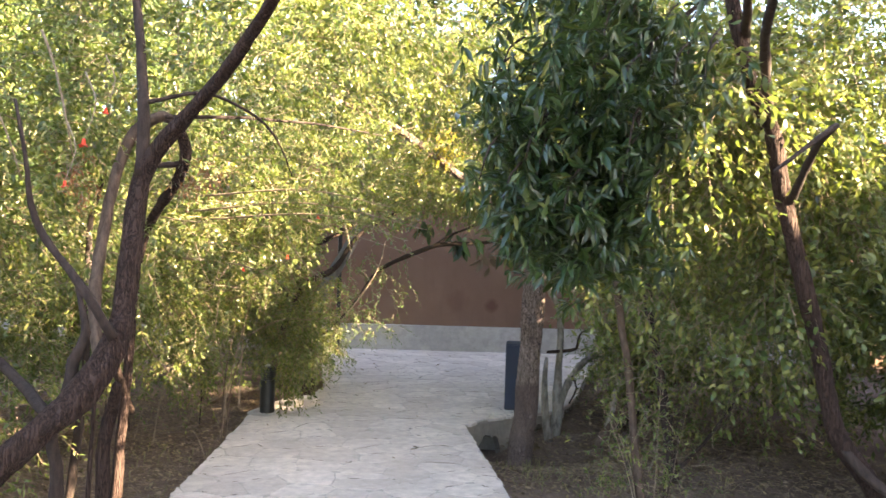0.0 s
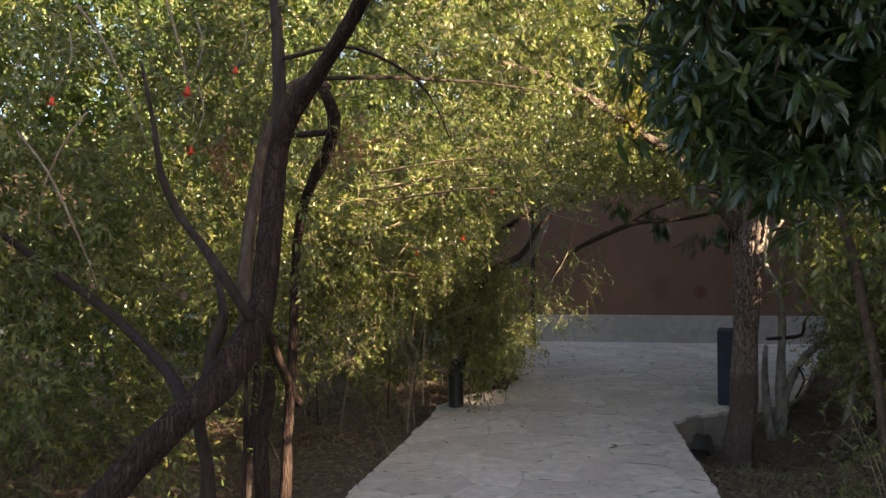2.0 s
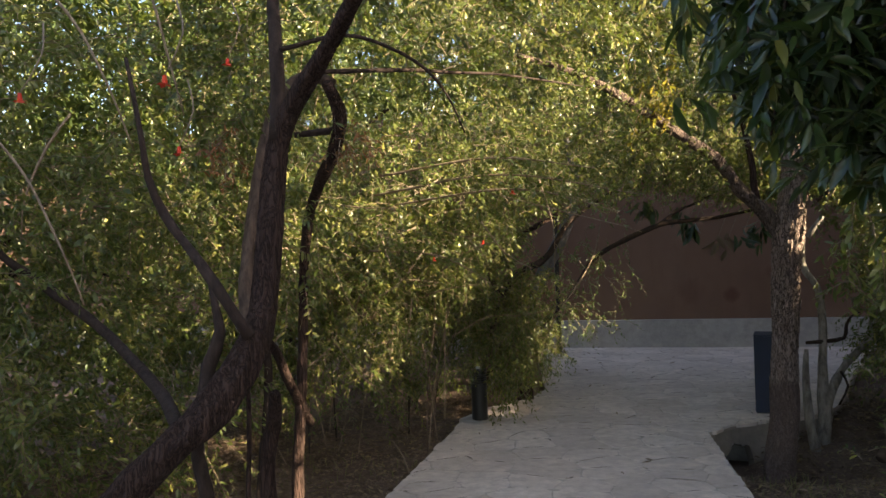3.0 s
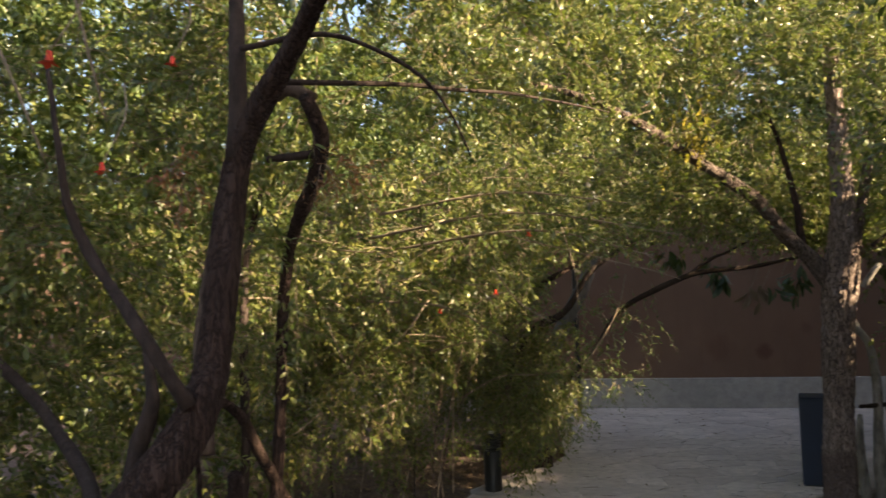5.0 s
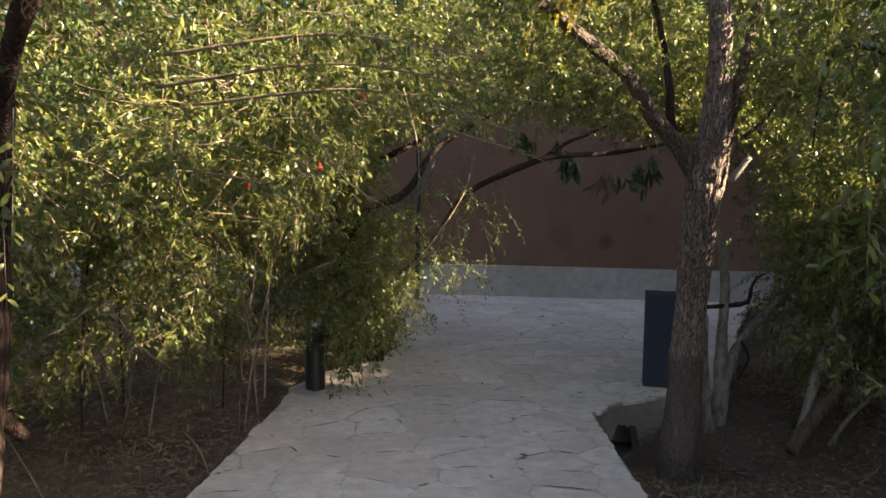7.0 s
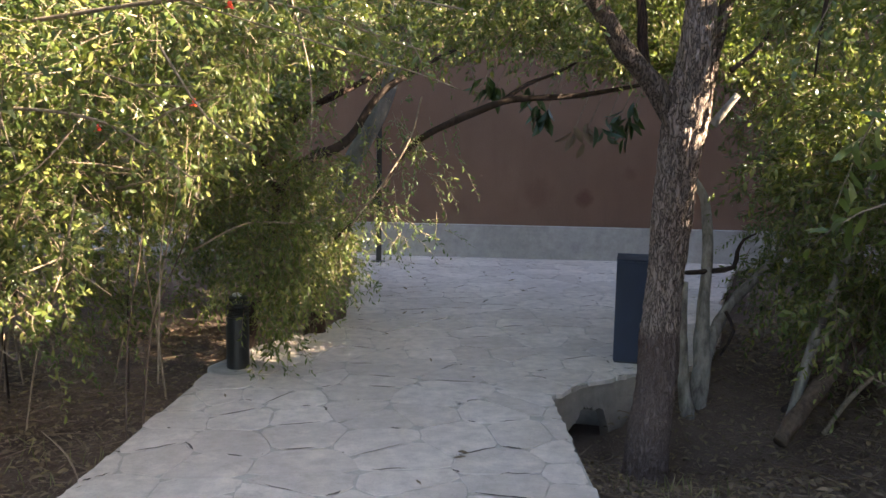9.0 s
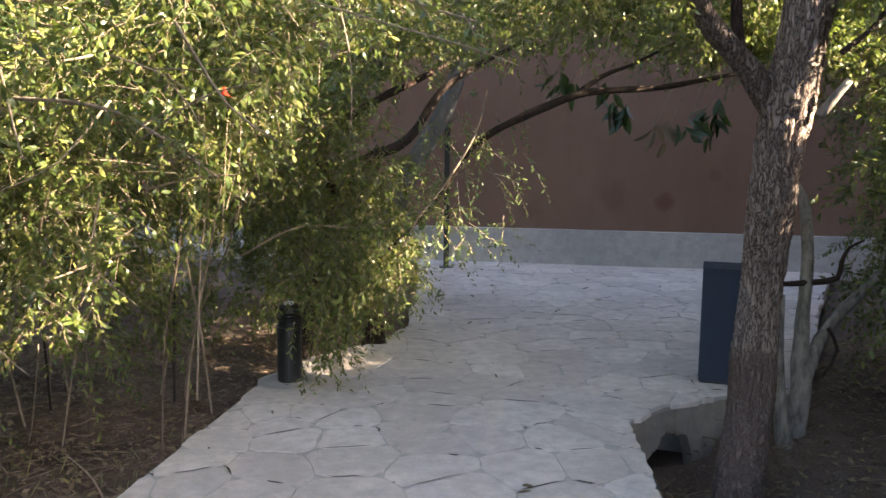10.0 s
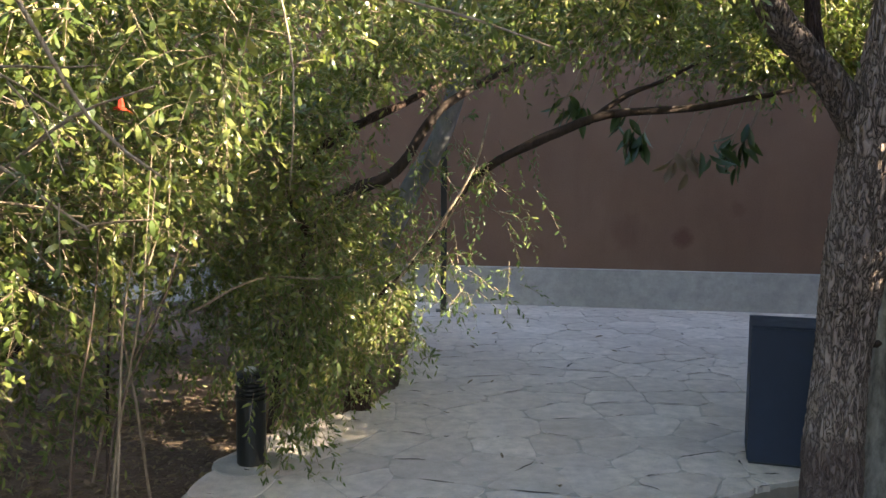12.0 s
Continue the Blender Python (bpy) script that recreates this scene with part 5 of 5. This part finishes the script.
far_tree("tall leafy tree beyond the garden wall", (1.8, 16.2), [(900, (1.2, 16.2, 4.6), (2.2, 1.3, 1.5)), (900, (4.6, 16.0, 4.6), (2.4, 1.3, 1.6)), (700, (-2.0, 16.4, 5.0), (2.0, 1.3, 1.5)), (900, (0.2, 16.6, 6.6), (2.6, 1.2, 1.3)), (900, (4.6, 16.4, 6.6), (2.4, 1.2, 1.3)), (700, (-4.6, 16.8, 5.6), (2.0, 1.2, 1.8))], 107, leaf=(0.11, 0.19))
far_tree("sunlit leafy tree on the far side of the bed", (5.2, 8.4), [(600, (5.0, 8.4, 1.8), (1.3, 1.6, 1.2)), (520, (4.6, 6.2, 1.6), (1.2, 1.3, 1.15)), (300, (4.4, 9.8, 3.2), (1.3, 1.2, 1.1)), (300, (3.9, 9.9, 4.3), (1.1, 0.8, 0.8)), (420, (5.7, 8.7, 3.9), (1.5, 1.2, 1.1))], 109, LEAF)
# The two high clumps are unseen, added to dapple sun on the left bank.
far_tree("leafy tree over dry ground, with unseen high clumps added for dappled shade", (4.3, 4.2), [(500, (4.2, 4.2, 1.65), (1.2, 1.4, 1.1)), (380, (3.6, 4.6, 1.9), (1.0, 1.2, 0.6)),  (300, (4.6, 2.4, 1.8), (1.0, 1.0, 1.2)), (150, (5.2, 3.6, 4.5), (1.4, 1.2, 1.1)), (110, (4.2, 2.2, 4.6), (1.2, 1.0, 1.0))], 111, LEAF)

# ---- litter on the ground ----


def litter(name, label, count, area, seed, size, material, flat=True):
    r = np.random.default_rng(seed)
    x, y = r.uniform(area[0], area[1], count), r.uniform(area[2], area[3], count)
    ok = np.array([not inside(a, b, PAVED) for a, b in zip(x, y)])
    x, y = x[ok], y[ok]
    z = np.array([ground_height(a, b) for a, b in zip(x, y)]) + r.uniform(0.004, 0.02, len(x))
    n = len(x)
    a = r.uniform(0, 2 * math.pi, n)
    way = unit(np.column_stack([np.cos(a), np.sin(a), r.normal(0, 0.25, n)]))
    side = unit(np.cross(way, np.column_stack([r.normal(0, 0.35, n), r.normal(0, 0.35, n), np.ones(n)])))
    L = r.uniform(*size, n)
    ob = leaves_mesh(name, np.column_stack([x, y, z]), way, side, L, L * r.uniform(0.2, 0.45, n), material, 0.3, 0.1)
    return tagged(ob, label, "leaf litter", kind="stuff")


litter("leaf_litter", "dry brown fallen leaves covering the bed", 20000, (-4.5, -0.7, 4.4, 10.4), 41, (0.025, 0.065), LEAF_DRY)
litter("leaf_litter", "dry brown fallen leaves under the bushes", 17000, (0.9, 4.6, 4.2, 10.5), 42, (0.025, 0.07), LEAF_DRY)


def twig_litter(label, count, area, seed):
    """Thin broken twigs lying crosswise on the soil."""
    r = np.random.default_rng(seed)
    x, y = r.uniform(area[0], area[1], count), r.uniform(area[2], area[3], count)
    ok = np.array([not inside(a, b, PAVED) for a, b in zip(x, y)])
    x, y = x[ok], y[ok]
    n = len(x)
    z = np.array([ground_height(a, b) for a, b in zip(x, y)]) + r.uniform(0.004, 0.035, n)
    a = r.uniform(0, 2 * math.pi, n)
    way = unit(np.column_stack([np.cos(a), np.sin(a), r.normal(0.08, 0.22, n)]))
    L, rad = r.uniform(0.05, 0.26, n)[:, None], r.uniform(0.0015, 0.0045, n)[:, None]
    base = np.column_stack([x, y, z])
    u = unit(np.cross(way, np.array((0.1, 0.2, 1.0))))
    v = np.cross(way, u)
    rows = []
    for f, g in ((0.0, 1.0), (0.5, 0.85), (1.0, 0.4)):
        c = base + way * L * f + u * L * 0.10 * math.sin(3.1 * f) - np.array((0, 0, 1.0)) * L * 0.1 * f
        rows += [c + rad * g * (math.cos(b) * u + math.sin(b) * v) for b in (0.5, 2.6, 4.7)]
    verts = np.stack(rows, axis=1).reshape(-1, 3)
    f = [(3 * i + j, 3 * i + (j + 1) % 3, 3 * i + 3 + (j + 1) % 3, 3 * i + 3 + j) for i in range(2) for j in range(3)]
    faces = (np.arange(n)[:, None, None] * 9 + np.array(f)[None]).reshape(-1, 4)
    return tagged(quick_mesh("twig_litter", verts, faces, DRY), label, "twigs", kind="stuff")


twig_litter("broken dry twigs strewn over the bed", 2600, (-3.6, -0.8, 5.2, 10.2), 61)
twig_litter("broken dry twigs strewn under the bushes", 2200, (0.9, 4.2, 4.6, 9.8), 62)


def grass():
    r = np.random.default_rng(51)
    base, way = [], []
    for cx, cy, n, s in [(1.75, 6.6, 90, 0.30), (1.35, 6.7, 60, 0.16), (2.1, 5.9, 80, 0.35), (1.55, 7.25, 50, 0.15), (-1.5, 7.6, 50, 0.30), (-1.9, 6.9, 50, 0.35), (2.6, 6.2, 120, 0.40), (-2.3, 7.6, 120, 0.4), (1.6, 5.2, 140, 0.22)]:
        x, y = r.normal(cx, s, n), r.normal(cy, s, n)
        ok = np.array([not inside(a, b, PAVED) for a, b in zip(x, y)])
        for a, b in zip(x[ok], y[ok]):
            base.append((a, b, ground_height(a, b) - 0.01))
            way.append((r.normal(0, 0.4), r.normal(0, 0.4), 1.0))
    base, way = np.array(base), unit(np.array(way))
    side = unit(np.cross(way, r.normal(size=way.shape)))
    L = r.uniform(0.04, 0.13, len(base))
    return tagged(leaves_mesh("grass", base, way, side, L, np.full(len(base), 0.006), GRASS, 0.2, 0.3), "thin tufts of drying grass along the path edge", "grass", kind="stuff")


grass()


def fallen_branch(points, label, material=TWIG):
    t = tagged(empty("fallen_branch"), label, "branch")
    limb("bough", points, material, t, wobble=0.35, seed=len(points))
    x, y, z, r = points[1]
    limb("side_twig", [(x, y, z, r * 0.5), (x + 0.12, y + 0.16, z + 0.06, r * 0.35), (x + 0.2, y + 0.3, z + 0.05, r * 0.2)], material, t, wobble=0.3, seed=3)
    return t


fallen_branch([(2.28, 7.75, -0.10, 0.050), (2.45, 7.85, 0.04, 0.054), (2.70, 8.0, 0.20, 0.048), (2.95, 8.15, 0.33, 0.042), (3.40, 8.30, 0.42, 0.036), (4.0, 8.4, 0.46, 0.032), (4.5, 8.5, 0.40, 0.026)], "weathered grey-brown log leaning in the bed", BARK_BROWN)
fallen_branch([(2.6, 8.3, -0.12, 0.026), (2.9, 8.5, -0.04, 0.026), (3.3, 8.8, 0.06, 0.022)], "dark fallen bough on bare soil", BARK_DARK)
fallen_branch([(2.62, 7.9, -0.12, 0.014), (2.80, 8.0, 0.02, 0.016), (3.05, 8.1, 0.16, 0.014), (3.35, 8.2, 0.24, 0.010)], "thin dry branch lying beside the log", TWIG)


def fallen_leaves():
    r = random.Random(19)
    spots = [(1.68, 11.53), (1.62, 12.1), (2.04, 13.05), (1.75, 12.6)] + [(r.uniform(-0.2, 2.2), r.uniform(9.6, 13.2)) for _ in range(11)] + [(r.uniform(-0.9, 0.9), r.uniform(6.2, 9.2)) for _ in range(6)]
    meshes = []
    for k in range(4):
        v, f = broad_leaf_arrays(np.zeros((1, 3)), np.array([[0, 1.0, 0]]), np.array([[1.0, 0, 0]]), np.ones(1), np.array([0.30 + 0.06 * k]), -0.25, 0.35)
        me = bpy.data.meshes.new("fallen_leaf")
        me.from_pydata([tuple(p) for p in v], [], [tuple(q) for q in f])
        me.materials.append(LEAF_DRY)
        meshes.append(me)
    for k, (x, y) in enumerate(spots):
        if not inside(x, y, PAVED):
            continue
        ob = new("fallen_leaf", meshes[k % 4])
        ob.matrix_world = pose(x, y, 0.008, 0, 0, r.uniform(0, 360)) @ Matrix.Scale(r.uniform(0.035, 0.075), 4)
        tagged(ob, "dry curled brown leaf lying on the paving", "leaf", "fallen leaves on the paving")


fallen_leaves()

# ---- flagstones ----


def clip_poly(poly, px, py, nx, ny):
    """Keep the side of the line through (px, py) that faces away from (nx, ny)."""
    out = []
    for (x0, y0), (x1, y1) in zip(poly, poly[1:] + poly[:1]):
        a, b = (x0 - px) * nx + (y0 - py) * ny, (x1 - px) * nx + (y1 - py) * ny
        if a <= 0:
            out.append((x0, y0))
        if (a < 0 < b) or (b < 0 < a):
            f = a / (a - b)
            out.append((x0 + f * (x1 - x0), y0 + f * (y1 - y0)))
    return out


def build_flagstones():
    rng = random.Random(77)
    seeds = []
    y = -4.2
    while y < 14.4:
        x = -3.4 + rng.uniform(0, 0.3)
        step = rng.uniform(0.20, 0.32)
        while x < 5.6:
            seeds.append((x + rng.uniform(-0.10, 0.10), y + rng.uniform(-0.11, 0.11)))
            x += rng.uniform(0.24, 0.50)
        y += step
    pts = np.array(seeds)
    near, far_v, far_f, shade_v, shade_f = 0, [], [], [], []
    for i, (px, py) in enumerate(seeds):
        poly = [(px - 0.6, py - 0.6), (px + 0.6, py - 0.6), (px + 0.6, py + 0.6), (px - 0.6, py + 0.6)]
        d = np.hypot(*(pts - pts[i]).T)
        for j in np.argsort(d)[1:16]:
            qx, qy = pts[j]
            nx, ny = qx - px, qy - py
            poly = clip_poly(poly, 0.5 * (px + qx), 0.5 * (py + qy), nx, ny)
        for (ax, ay), (bx, by) in zip(PAVED, PAVED[1:] + PAVED[:1]):
            ex, ey = bx - ax, by - ay
            k = ((px - ax) * ex + (py - ay) * ey) / (ex * ex + ey * ey)
            if -0.01 < k < 1.01 and abs((px - ax) * ey - (py - ay) * ex) / math.hypot(ex, ey) < 0.6:
                out = rng.uniform(-0.012, 0.030) / math.hypot(ex, ey)
                poly = clip_poly(poly, ax + ey * out, ay - ex * out, ey, -ex)
        if len(poly) < 3 or not inside(sum(a for a, _ in poly) / len(poly), sum(b for _, b in poly) / len(poly), PAVED):
            continue
        # round off the outline a little, and let it bow in and out
        ring = []
        for (x0, y0), (x1, y1) in zip(poly, poly[1:] + poly[:1]):
            e = math.hypot(x1 - x0, y1 - y0)
            if e < 0.02:
                continue
            for f in (0.14, 0.5, 0.86) if e > 0.09 else (0.5,):
                b = rng.uniform(-0.010, 0.008) if f == 0.5 else 0
                ring.append((x0 + f * (x1 - x0) + b * (y1 - y0) / e, y0 + f * (y1 - y0) - b * (x1 - x0) / e))
        if len(ring) < 4:
            continue
        gap = rng.choice((0.001, 0.002, 0.003, 0.005))
        top = rng.uniform(-0.001, 0.003)
        tx, ty = rng.uniform(-0.003, 0.003), rng.uniform(-0.003, 0.003)
        cx, cy = sum(a for a, _ in ring) / len(ring), sum(b for _, b in ring) / len(ring)
        v = []
        for inset, z in ((gap, -0.030), (gap, top - 0.002), (gap + 0.003, top)):
            for x, y0 in ring:
                r = math.hypot(x - cx, y0 - cy) or 1
                f = max(0.3, 1 - inset / r)
                v.append((cx + (x - cx) * f, cy + (y0 - cy) * f, z + (tx * (x - cx) + ty * (y0 - cy) if z > -0.02 else 0)))
        # dark strips drawn for the shade in open, deep stretches of the joints
        for (x0, y0), (x1, y1) in zip(poly, poly[1:] + poly[:1]):
            e = math.hypot(x1 - x0, y1 - y0)
            if e < 0.08 or rng.random() > (0.36 if abs(x1 - x0) > 1.3 * abs(y1 - y0) else 0.06):
                continue
            a, b = sorted((rng.uniform(0.0, 0.6), rng.uniform(0.35, 1.0)))
            nx, ny, w = (y1 - y0) / e, -(x1 - x0) / e, rng.uniform(0.003, 0.0075)
            o, steps = len(shade_v), 4
            for k in range(steps + 1):
                f, g = a + (b - a) * k / steps, rng.uniform(-0.006, 0.006)
                h = w * (1 - abs(2 * k / steps - 1) ** 3) + 0.0008
                cx0, cy0 = x0 + f * (x1 - x0) + g * nx, y0 + f * (y1 - y0) + g * ny
                shade_v += [(cx0 + nx * h, cy0 + ny * h, 0.0062), (cx0 - nx * h, cy0 - ny * h, 0.0062)]
            shade_f += [(o + 2 * k, o + 2 * k + 1, o + 2 * k + 3, o + 2 * k + 2) for k in range(steps)]
        n = len(ring)
        faces = [(a * n + k, a * n + (k + 1) % n, (a + 1) * n + (k + 1) % n, (a + 1) * n + k) for a in (0, 1) for k in range(n)]
        faces.append(tuple(2 * n + k for k in range(n)))
        if 5.4 < cy < 12.2 and near < 300:
            near += 1
            under(mesh_object("paver", v, faces, PAVER), pavement)
        else:
            o = len(far_v)
            far_v += v
            far_f += [tuple(o + k for k in f) for f in faces]
    ob = under(mesh_object("pavers", far_v, far_f, PAVER_FAR), pavement)
    tagged(ob, kind="stuff")
    tagged(under(mesh_object("joint_dirt", shade_v, shade_f, JOINT_SHADE), pavement), "dark strips drawn for the shade in deep open joints", kind="stuff")


build_flagstones()
